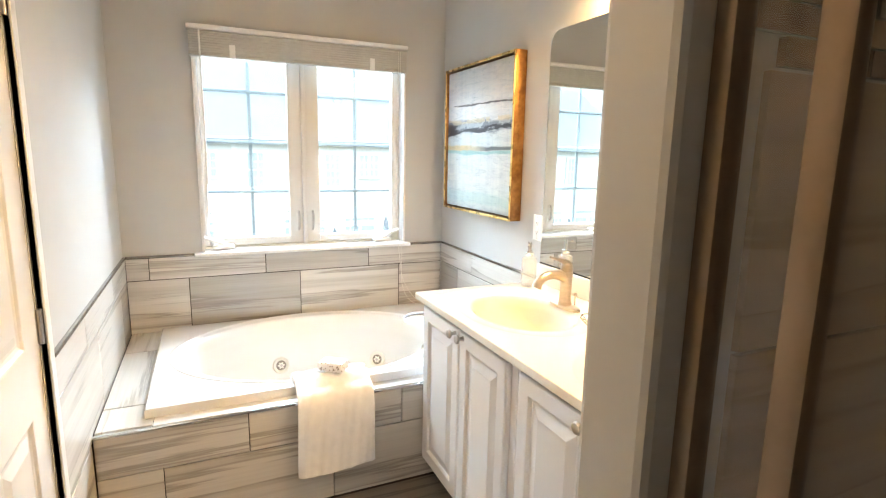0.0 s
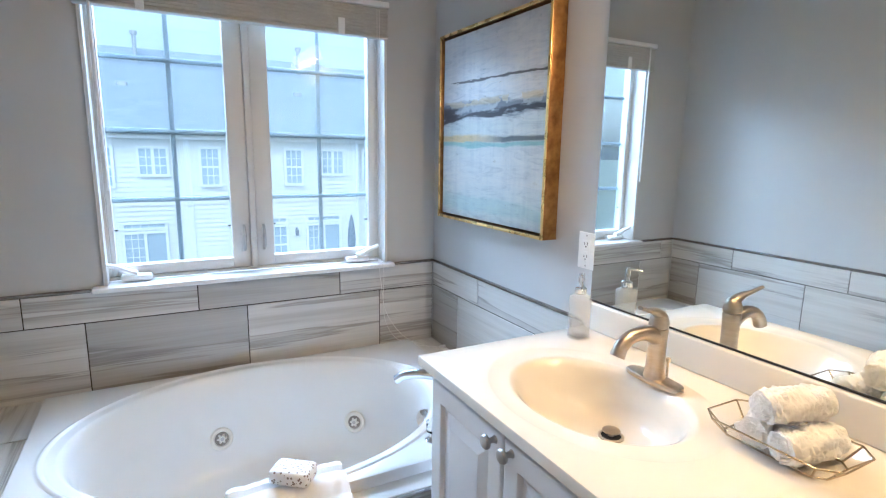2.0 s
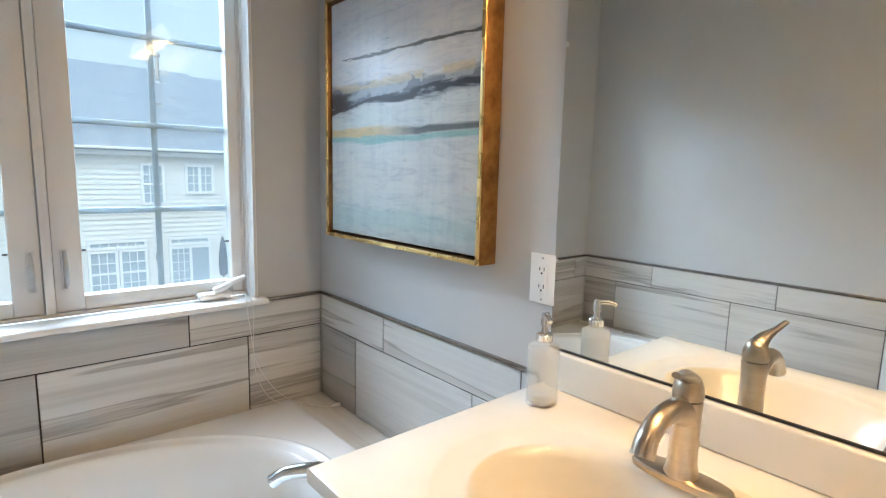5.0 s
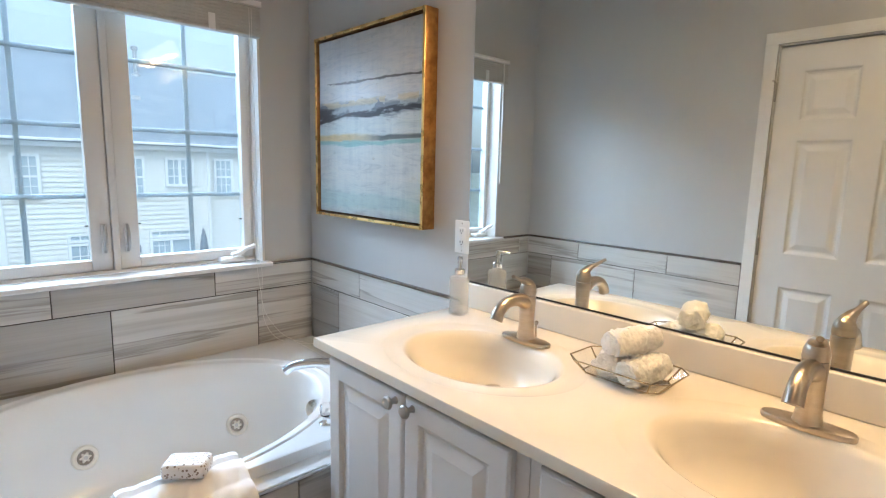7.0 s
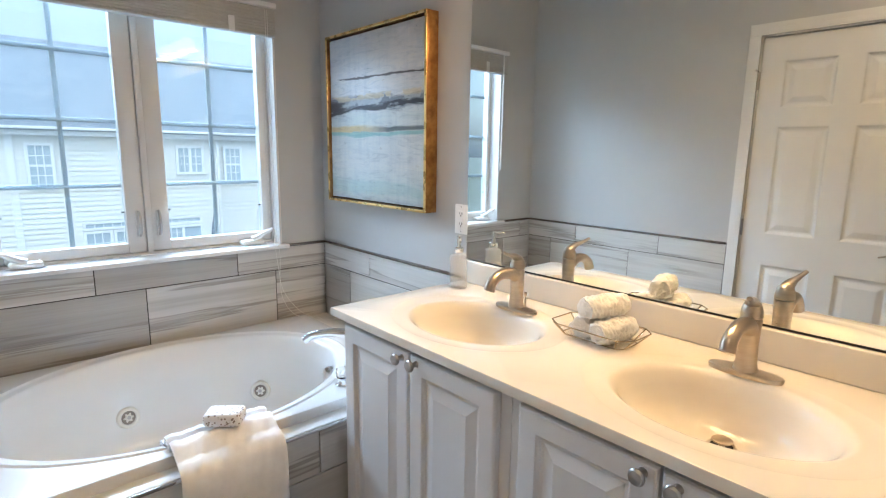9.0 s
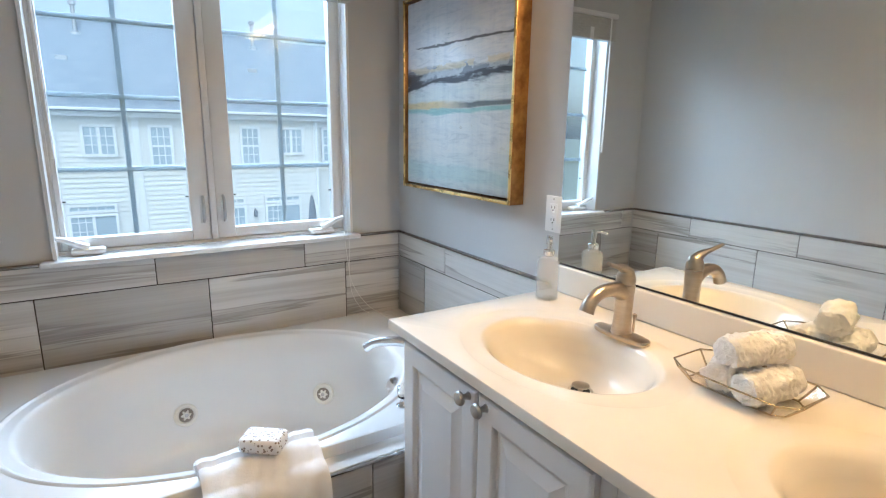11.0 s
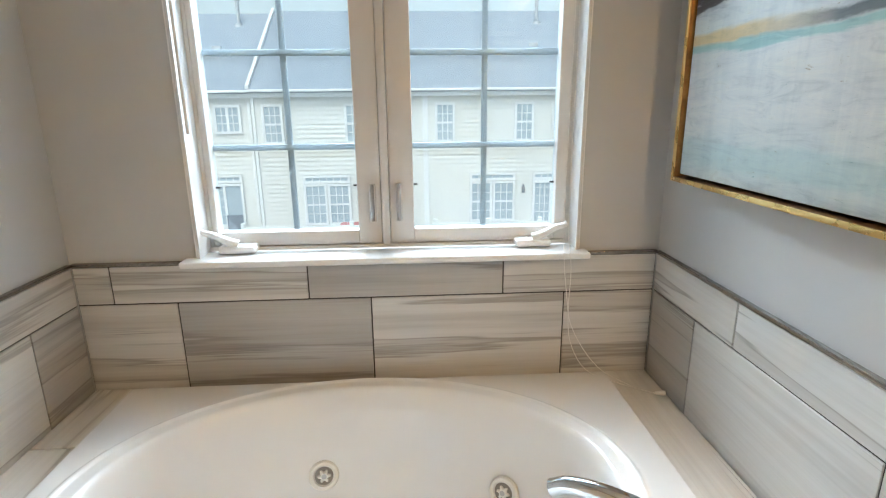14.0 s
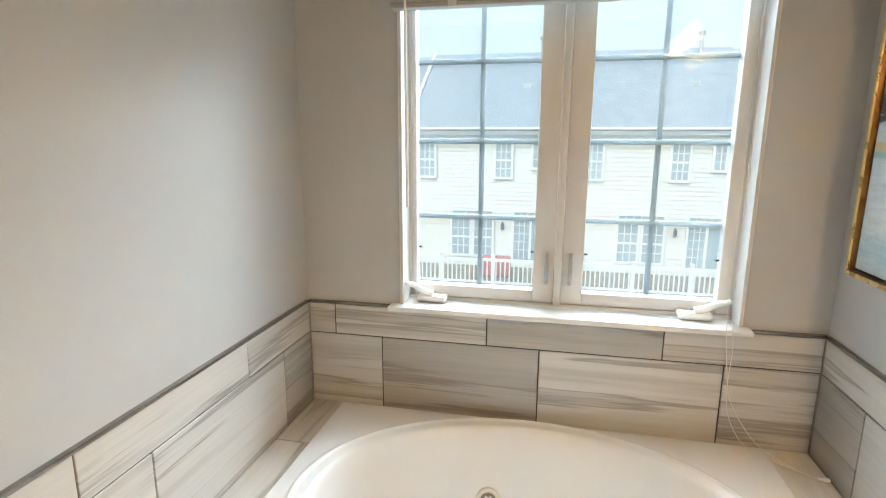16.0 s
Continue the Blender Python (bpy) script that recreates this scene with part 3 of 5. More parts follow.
CT = 0.819
top = thing("countertop", (-0.29, -1.8, 0.793), "one-piece cream cultured marble top with two oval basins", "countertop")
halves = []
for ya, yb, sy in ((-1.810, -1.072, -1.458), (-2.548, -1.810, -2.165)):
    cx = -0.325
    sh = oval(cx, sy, 0.185, 0.238, CT, 96)
    seam_low = ya == -1.810
    e0, e1 = (0.0, 0.004) if seam_low else (0.004, 0.0)
    x0 = -0.598
    r = [square_ring(cx, sy, x0, ya, 0.0, yb, CT - 0.0255, sh), square_ring(cx, sy, x0, ya, 0.0, yb, CT - 0.005, sh), square_ring(cx, sy, x0 + 0.0015, ya + e0 * 0.4, 0.0, yb - e1 * 0.4, CT - 0.0012, sh), square_ring(cx, sy, x0 + 0.005, ya + e0, 0.0, yb - e1, CT, sh)]
    for s, z, px in ((1.245, CT, 0), (1.225, CT - 0.0007, 0), (1.205, CT - 0.0022, 0), (1.03, CT - 0.0028, 0), (0.985, CT - 0.0032, 0), (0.965, CT - 0.0045, 0), (0.93, CT - 0.010, 0), (0.89, CT - 0.018, 0), (0.82, CT - 0.045, 0.006), (0.73, CT - 0.078, 0.018), (0.60, CT - 0.105, 0.032), (0.42, CT - 0.122, 0.048), (0.24, CT - 0.130, 0.060), (0.10, CT - 0.133, 0.066)):
        r.append(oval(cx + px, sy, 0.185 * s, 0.238 * s, z, 96))
    halves.append(skin(bmesh.new(), r, True, (False, True)))
part("slab", join(*halves), MARBLE, top)
part("backsplash", box(-0.021, -2.546, CT + 0.0003, -0.0005, -1.092, 0.9055, 0.005, 3), MARBLE, top)
for sy in (-1.458, -2.165):
    dr = part("drain", lathe([(0.030, -0.004), (0.031, 0.003), (0.026, 0.005), (0.023, 0.002)], (-0.258, sy + 0.008, CT - 0.132), None, 28), NICKEL, top, "brushed nickel pop-up drain")
    part("stopper", lathe([(0.007, 0.001), (0.007, 0.013), (0.0215, 0.0145), (0.0215, 0.0175), (0.015, 0.0195), (0.002, 0.0205)], (-0.258, sy + 0.008, CT - 0.132), None, 24), NICKEL, dr)
    # no hole is cut: a black disc stands in for the drain's inner shade
    part("drain_dark_disc", lathe([(0.0235, 0.0012), (0.0235, 0.0026), (0.002, 0.0027)], (-0.258, sy + 0.008, CT - 0.132), None, 24), BLACK, dr, "black disc standing in for the shaded drain opening")


def basin_faucet(x, y):
    k = 0.98
    f = thing("basin_faucet", (x, y, CT), "brushed nickel single-lever basin faucet on an oval plate", "faucet", "basin faucets")
    part("base_plate", skin(bmesh.new(), [oval(x, y, a, b, CT + h, 40, 2.6) for a, b, h in ((0.027, 0.080, -0.003), (0.028, 0.081, 0.004), (0.026, 0.079, 0.008), (0.022, 0.074, 0.0095))]), NICKEL, f)
    part("body", lathe([(r, h * k) for r, h in [(0.027, 0.008), (0.0255, 0.014), (0.0225, 0.030), (0.0215, 0.07), (0.0225, 0.11), (0.0235, 0.133), (0.0225, 0.1365)]], (x, y, CT), None, 28), NICKEL, f)
    part("spout", tube([(x + 0.002, y, CT + k * 0.104), (x - 0.020, y, CT + k * 0.121), (x - 0.055, y, CT + k * 0.130), (x - 0.092, y, CT + k * 0.126), (x - 0.120, y, CT + k * 0.108), (x - 0.132, y, CT + k * 0.084)], [0.0215, 0.0205, 0.0175, 0.0162, 0.0165, 0.0178], 20, 6), NICKEL, f)
    lever = part("lever_cap", lathe([(r, h * k) for r, h in [(0.0232, 0.1385), (0.0240, 0.146), (0.0225, 0.158), (0.0185, 0.170), (0.012, 0.178), (0.002, 0.181)]], (x, y, CT), None, 28), NICKEL, f)
    part("lever", tube([(x - 0.978 * d, y - 0.208 * d, CT + k * h) for d, h in ((-0.010, 0.158), (0.006, 0.172), (0.026, 0.183), (0.056, 0.191), (0.092, 0.203))], [0.016, 0.0175, 0.0125, 0.0075, 0.0062], 16, 6, 0.75), NICKEL, lever)
    part("lift_rod", lathe([(0.003, 0.0), (0.003, 0.035), (0.006, 0.04), (0.006, 0.047), (0.001, 0.05)], (x + 0.046, y, CT + k * 0.0)), NICKEL, f)
    return f


basin_faucet(-0.146, -1.468)
basin_faucet(-0.125, -2.145)


def soap_dispenser(x, y, turn, label):
    s = thing("soap_dispenser", (x, y, CT), label, "soap dispenser")
    part("bottle", lathe([(0.030, 0.0), (0.0335, 0.002), (0.034, 0.008), (0.034, 0.118), (0.0325, 0.126), (0.020, 0.131), (0.016, 0.134), (0.0145, 0.134), (0.0185, 0.1295), (0.0310, 0.1245), (0.0325, 0.117), (0.0325, 0.006), (0.030, 0.004), (0.002, 0.004)], (x, y, CT), None, 40), MILK, s, "thick frosted clear glass bottle")
    part("soap", lathe([(0.002, 0.0055), (0.028, 0.006), (0.0305, 0.009), (0.0305, 0.112), (0.027, 0.119), (0.002, 0.120)], (x, y, CT), None, 32), FROST, s, "cloudy pale soap")
    part("collar", lathe([(0.0165, 0.134), (0.0175, 0.136), (0.0175, 0.150), (0.0145, 0.153), (0.008, 0.155), (0.006, 0.172), (0.0065, 0.172)], (x, y, CT), None, 28), CHROME, s)
    head = part("pump_head", lathe([(0.006, 0.168), (0.0095, 0.170), (0.0095, 0.188), (0.0075, 0.196), (0.002, 0.198)], (x, y, CT), None, 24), CHROME, s)
    dx, dy = math.cos(turn), math.sin(turn)
    part("nozzle", tube([(x, y, CT + 0.190), (x + dx * 0.022, y + dy * 0.022, CT + 0.192), (x + dx * 0.042, y + dy * 0.042, CT + 0.187)], [0.0055, 0.005, 0.004], 12, 4), CHROME, head)
    return s


soap_dispenser(-0.100, -1.148, radians(232), "frosted clear glass soap dispenser with chrome pump beside the basin")
cup = thing("tumbler", (-0.085, -2.465, CT), "clear ribbed glass tumbler at the counter end", "tumbler")
part("glass_wall", lathe([(0.030, 0), (0.034, 0.004), (0.037, 0.11), (0.0345, 0.11), (0.032, 0.010), (0.002, 0.009)], (-0.085, -2.465, CT), None, 36), CLEAR, cup)

# ---- wire tray with rolled towels ----
TX, TY = -0.184, -1.796
tray = thing("wire_tray", (TX, TY, CT), "faceted brass-wire tray with clear glass sides", "tray")


def eight(hx, hy, c, z):
    pts = [(-hx + c, -hy), (hx - c, -hy), (hx, -hy + c), (hx, hy - c), (hx - c, hy), (-hx + c, hy), (-hx, hy - c), (-hx, -hy + c)]
    return [(TX + px, TY + py, z) for px, py in pts]


upper, lower = eight(0.076, 0.124, 0.030, CT + 0.036), eight(0.050, 0.094, 0.017, CT + 0.004)
for ring in (upper, lower):
    for a, b in zip(ring, ring[1:] + ring[:1]):
        part("wire", tube([a, b], [0.0019], 8, 1), BRASS, tray)
for a, b in zip(upper, lower):
    part("wire", tube([a, b], [0.0019], 8, 1), BRASS, tray)
for i in range(8):
    j = (i + 1) % 8
    bmg = bmesh.new()
    va = [bmg.verts.new(p) for p in (upper[i], upper[j], lower[j], lower[i])]
    bmg.faces.new(va)
    bmesh.ops.solidify(bmg, geom=bmg.faces[:], thickness=0.0016)
    part("glass_side", bmg, SHEET, tray, smooth=False)
part("mirror_base", skin(bmesh.new(), [[(p[0], p[1], CT + 0.0012) for p in lower], [(p[0], p[1], CT + 0.0035) for p in lower]]), SHEET, tray, "clear glass tray floor", False)


def towel_roll(x, y, z, yaw, length=0.15, radius=0.040, seed=0, flat=0.9):
    """A towel wound in a spiral, its axis along x before the turn."""
    rnd = random.Random(seed)
    turns, n = 2.4, 170
    thick = 0.0085
    rings, steps = [], 44
    ph = -math.pi * 0.6 - turns * 2 * math.pi + rnd.uniform(-0.3, 0.3)
    for k in range(steps + 1):
        u = k / steps
        sx = (u - 0.5) * length
        end = 1.0 - 0.10 * (2 * abs(u - 0.5)) ** 6
        outer, inner = [], []
        for i in range(n):
            s = i / (n - 1)
            t = s * turns * 2 * math.pi + ph
            rr = (radius - thick / 2) * (1 - 0.62 * (1 - s)) * end
            wob = 0.0042 * noise.noise(Vector((sx * 34 + seed * 7, math.cos(t) * 1.5, math.sin(t) * 1.5 + s))) + 0.0016 * math.sin(5 * t + 9 * u + ph) + 0.0014 * math.sin(13 * u * 3 + t * 2) + 0.0028 * math.sin(u * length / 0.0125 * 6.28) * math.sin(s * s * turns * 17.0 * radius / 0.040 + 2 * s) + (rnd.uniform(-1, 1) * 0.0007)
            for lst, off in ((outer, thick / 2), (inner, -thick / 2)):
                q = rr + off + wob
                lst.append((sx + 0.003 * math.sin(t * 1.7 + ph) * (2 * u - 1), q * math.cos(t), q * math.sin(t) * flat))
        rings.append(outer + inner[::-1])
    bm = skin(bmesh.new(), rings, True, (True, True))
    bmesh.ops.triangulate(bm, faces=[f for f in bm.faces if len(f.verts) > 4])
    bmesh.ops.transform(bm, matrix=Matrix.Translation((x, y, z)) @ Matrix.Rotation(yaw, 4, "Z"), verts=bm.verts)
    ob = link("rolled_towel", bm, WAFFLE, None, "", True)
    return tagged(ob, "rolled white waffle-weave washcloth in the wire tray", "towel", "rolled washcloths")


towel_roll(-0.182, -1.764, CT + 0.0375, radians(8), 0.126, 0.0355, seed=1)
towel_roll(-0.188, -1.838, CT + 0.0375, radians(-10), 0.130, 0.0355, seed=2)
towel_roll(-0.180, -1.800, CT + 0.0945, radians(-16), 0.134, 0.0365, seed=3)

# ---- mirror and lamp bar ----
mir = thing("wall_mirror", (0.0, -1.8, 0.907), "large frameless wall mirror above the vanity", "mirror")
MY0, MY1, MZ0, MZ1, MR = -2.546, -1.092, 0.908, 1.890, 0.06
outline = [(MY0, MZ0), (MY1, MZ0)] + [(MY1 - MR + MR * math.cos(a), MZ1 - MR + MR * math.sin(a)) for a in [math.pi / 2 * i / 10 for i in range(11)]] + [(MY0, MZ1)]
part("mirror_glass", skin(bmesh.new(), [[(-0.0005, a, b) for a, b in outline], [(-0.0055, a, b) for a, b in outline]]), MIRROR, mir, "silvered glass", False)
part("bottom_channel", box(-0.0085, MY0, 0.9063, -0.0003, MY1, 0.911, 0.001), BLACK, mir, "dark tarnished bottom channel")

lamp = thing("vanity_light", (-0.02, -1.80, 2.13), "brushed nickel vanity light bar with lit opal shades", "wall lamp")
part("back_plate", box(-0.022, -2.22, 2.085, -0.0005, -1.38, 2.185, 0.008), NICKEL, lamp)
for ly in (-1.50, -1.70, -1.90, -2.10):
    arm = part("arm", tube([(-0.02, ly, 2.135), (-0.07, ly, 2.145), (-0.105, ly, 2.13), (-0.11, ly, 2.11)], [0.009, 0.008, 0.008, 0.012], 12, 5), NICKEL, lamp)
    part("shade", lathe([(0.018, 0.10), (0.026, 0.092), (0.040, 0.06), (0.052, 0.02), (0.060, 0.0), (0.057, 0.0), (0.0495, 0.02), (0.0385, 0.058), (0.024, 0.090), (0.003, 0.097)], (-0.11, ly, 2.015), None, 32), SHADE, arm, "glowing opal glass shade")
    bulb = new("vanity_bulb", bpy.data.lights.new("vanity_bulb", "POINT"))
    bulb.data.energy, bulb.data.color, bulb.data.shadow_soft_size = BULB, (1.0, 0.615, 0.255), 0.035
    bulb.location = (-0.11, ly, 2.045)

# unseen fixture and lamp, added to brighten the aisle; no such light is known
dome = thing("ceiling_fill_light", (-1.32, -2.30, TOP), "added opal fill light, unseen, on the ceiling over the vanity aisle", "ceiling lamp")
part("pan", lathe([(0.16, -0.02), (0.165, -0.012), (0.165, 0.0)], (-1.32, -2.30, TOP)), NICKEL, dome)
part("diffuser", lathe([(0.15, -0.02), (0.145, -0.05), (0.11, -0.085), (0.05, -0.10), (0.002, -0.103)], (-1.32, -2.30, TOP)), SHADE, dome, "glowing opal bowl of the added fill light")
ceiling_fill_lamp = new("ceiling_fill_lamp", bpy.data.lights.new("ceiling_fill_lamp", "AREA"))
ceiling_fill_lamp.data.shape, ceiling_fill_lamp.data.size = "DISK", 0.26
ceiling_fill_lamp.data.energy, ceiling_fill_lamp.data.color = CEILING_FILL, (1.0, 0.70, 0.42)
ceiling_fill_lamp.location = (-1.32, -2.30, TOP - 0.108)

# ---- framed painting ----
def painting_material():
    m, n, l, p = nodes_of("abstract_seascape")
    tc = n.new("ShaderNodeTexCoord")
    sep = n.new("ShaderNodeSeparateXYZ")
    l.new(tc.outputs["Object"], sep.inputs[0])

    def math_node(op, a, b=None, c=None):
        k = n.new("ShaderNodeMath")
        k.operation = op
        for i, v in enumerate((a, b, c)):
            if v is None:
                continue
            if isinstance(v, (int, float)):
                k.inputs[i].default_value = v
            else:
                l.new(v, k.inputs[i])
        return k.outputs[0]

    v = coords(n, l, (1, 1.6, 9))
    streak = noise_tex(n, l, v, 2.2, 6, 0.62, 0.6)
    soft = noise_tex(n, l, coords(n, l, (1, 3, 4)), 1.6, 4)
    fine = noise_tex(n, l, coords(n, l, (1, 3, 40)), 3.0, 4)
    z = math_node("DIVIDE", math_node("SUBTRACT", sep.outputs["Z"], 1.086), 0.757)
    y = math_node("DIVIDE", math_node("SUBTRACT", sep.outputs["Y"], -0.15), -0.75)
    ramped = math_node("ADD", z, math_node("MULTIPLY", math_node("SUBTRACT", streak, 0.5), 0.05))
    ramped = math_node("ADD", ramped, math_node("MULTIPLY", math_node("SUBTRACT", soft, 0.5), 0.05))
    base = ramp(n, l, ramped, [(0.0, (0.464, 0.534, 0.545)), (0.10, (0.545, 0.615, 0.626)), (0.22, (0.603, 0.626, 0.632)), (0.40, (0.592, 0.626, 0.638)), (0.50, (0.568, 0.626, 0.638)), (0.56, (0.603, 0.626, 0.650)), (0.72, (0.673, 0.684, 0.708)), (0.86, (0.580, 0.592, 0.626)), (1.0, (0.510, 0.522, 0.557))])

    def band(col_in, centre, slope, half, colour, ragged, source, power=1.0, side=None):
        line = math_node("ADD", centre, math_node("MULTIPLY", y, slope))
        d = math_node("ABSOLUTE", math_node("SUBTRACT", math_node("ADD", z, math_node("MULTIPLY", math_node("SUBTRACT", source, 0.5), ragged)), line))
        k = n.new("ShaderNodeMapRange")
        k.interpolation_type = "SMOOTHSTEP"
        l.new(d, k.inputs["Value"])
        k.inputs["From Min"].default_value, k.inputs["From Max"].default_value = half * 0.35, half
        k.inputs["To Min"].default_value, k.inputs["To Max"].default_value = power, 0.0
        f = k.outputs[0]
        if side is not None:
            f = math_node("MULTIPLY", f, side)
        mx = n.new("ShaderNodeMix")
        mx.data_type = "RGBA"
        l.new(f, mx.inputs[0])
        l.new(col_in, mx.inputs[6])
        mx.inputs[7].default_value = (*colour, 1)
        return mx.outputs[2]

    mr = n.new("ShaderNodeMapRange")
    l.new(y, mr.inputs["Value"])
    mr.inputs["From Min"].default_value, mr.inputs["From Max"].default_value = 0.35, 0.65
    right = mr.outputs[0]
    left = math_node("SUBTRACT", 1.0, right)
    patch = math_node("GREATER_THAN", soft, 0.47)
    c = base
    c = band(c, 0.578, 0.002, 0.066, (0.13, 0.155, 0.20), 0.19, streak, 0.9)
    c = band(c, 0.596, 0.004, 0.020, (0.44, 0.48, 0.53), 0.24, soft, 0.75, patch)
    c = band(c, 0.555, 0.012, 0.024, (0.025, 0.03, 0.045), 0.17, streak, 0.95)
    c = band(c, 0.622, 0.0, 0.022, (0.60, 0.50, 0.31), 0.05, soft, 0.6, patch)
    c = band(c, 0.436, -0.006, 0.019, (0.05, 0.075, 0.09), 0.055, streak, 0.85, right)
    c = band(c, 0.438, -0.008, 0.026, (0.60, 0.45, 0.20), 0.05, streak, 0.85, left)
    c = band(c, 0.408, -0.006, 0.018, (0.10, 0.40, 0.41), 0.06, streak, 0.6)
    c = band(c, 0.737, -0.012, 0.009, (0.06, 0.06, 0.07), 0.06, streak, 0.9, math_node("GREATER_THAN", streak, 0.44))
    c = band(c, 0.09, 0.0, 0.05, (0.27, 0.47, 0.49), 0.14, streak, 0.35)
    strokes = noise_tex(n, l, coords(n, l, (1, 2.4, 13)), 3.2, 6, 0.68, 1.2)
    drips = noise_tex(n, l, coords(n, l, (1, 16, 2.0)), 1.4, 4, 0.6, 0.4)
    for fac, stops, amount in ((strokes, [(0.30, (0.62, 0.66, 0.70)), (0.46, (0.96, 0.97, 0.98)), (0.60, (1.12, 1.10, 1.06)), (0.74, (0.86, 0.80, 0.72))], 0.6), (drips, [(0.35, (0.86, 0.88, 0.90)), (0.55, (1.04, 1.03, 1.01))], 0.6)):
        mm = n.new("ShaderNodeMix")
        mm.data_type, mm.blend_type = "RGBA", "MULTIPLY"
        mm.inputs[0].default_value = amount
        l.new(c, mm.inputs[6])
        l.new(ramp(n, l, fac, stops), mm.inputs[7])
        c = mm.outputs[2]
    specks = noise_tex(n, l, coords(n, l, (1, 9, 26)), 2.6, 5, 0.7, 0.8)
    mm = n.new("ShaderNodeMix")
    mm.data_type, mm.blend_type = "RGBA", "MULTIPLY"
    mm.inputs[0].default_value = 1.0
    l.new(c, mm.inputs[6])
    l.new(ramp(n, l, specks, [(0.27, (0.45, 0.62, 0.62)), (0.34, (1, 1, 1)), (0.655, (1, 1, 1)), (0.72, (0.58, 0.50, 0.40))]), mm.inputs[7])
    c = mm.outputs[2]
    l.new(c, p.inputs["Base Color"])
    p.inputs["Roughness"].default_value = 0.42
    bump(n, l, p, fine, 0.25, 0.002)
    return m


CANVAS = painting_material()
PY0, PY1, PZ0, PZ1, PD = -0.908, -0.150, 1.072, 1.850, 0.064
pic = thing("framed_painting", (-0.03, -0.53, PZ0), "abstract blue-grey seascape canvas in a deep gold frame", "painting")
part("canvas", box(-0.050, PY0 + 0.020, PZ0 + 0.020, -0.012, PY1 - 0.020, PZ1 - 0.020, 0.003), CANVAS, pic, "blue-grey abstract canvas")
part("rebate", box(-0.014, PY0 + 0.008, PZ0 + 0.008, -0.006, PY1 - 0.008, PZ1 - 0.008), BLACK, pic, "dark shadow gap")
W = 0.012
part("frame", join(box(-PD + 0.004, PY0, PZ0, -0.002, PY0 + W, PZ1, 0.002), box(-PD + 0.004, PY1 - W, PZ0, -0.002, PY1, PZ1, 0.002), box(-PD + 0.004, PY0 + W, PZ0, -0.002, PY1 - W, PZ0 + W, 0.002), box(-PD + 0.004, PY0 + W, PZ1 - W, -0.002, PY1 - W, PZ1, 0.002)), GOLD, pic, "worn antique gold sides")
part("gilt_edge", join(box(-PD, PY0, PZ0, -PD + 0.0045, PY0 + W, PZ1, 0.0015), box(-PD, PY1 - W, PZ0, -PD + 0.0045, PY1, PZ1, 0.0015), box(-PD, PY0 + W, PZ0, -PD + 0.0045, PY1 - W, PZ0 + W, 0.0015), box(-PD, PY0 + W, PZ1 - W, -PD + 0.0045, PY1 - W, PZ1, 0.0015)), GILT, pic, "bright gilt front edge")

# ---- outlet ----
OY, OZ = -1.060, 1.060
out = thing("wall_outlet", (0.0, OY, OZ), "white ground-fault outlet with a plain cover plate", "outlet")
part("cover_plate", box(-0.0065, OY - 0.036, OZ - 0.058, -0.0003, OY + 0.036, OZ + 0.058, 0.0025, 3), PLASTIC, out)
face = part("receptacle", box(-0.0085, OY - 0.0165, OZ - 0.0335, -0.006, OY + 0.0165, OZ + 0.0335, 0.001), PLASTIC, out)
for dz in (-0.020, 0.020):
    for dy, h in ((-0.0062, 0.0045), (0.0062, 0.0038)):
        part("slot", box(-0.0092, OY + dy - 0.001, OZ + dz - h + 0.003, -0.0084, OY + dy + 0.001, OZ + dz + h + 0.003), BLACK, face)
    part("ground_hole", lathe([(0.0024, 0), (0.0024, 0.0007)], (-0.0092, OY, OZ + dz - 0.0065), Matrix.Rotation(math.pi / 2, 4, "Y"), 12), BLACK, face)
for dz in (-0.005, 0.005):
    part("test_button", box(-0.0098, OY - 0.006, OZ + dz - 0.003, -0.0084, OY + 0.006, OZ + dz + 0.003, 0.0006), PLASTIC, face)
for dz in (-0.048, 0.048):
    part("screw", lathe([(0.003, 0), (0.003, 0.0006), (0.001, 0.001)], (-0.0066, OY, OZ + dz), Matrix.Rotation(-math.pi / 2, 4, "Y"), 12), STEEL, out)

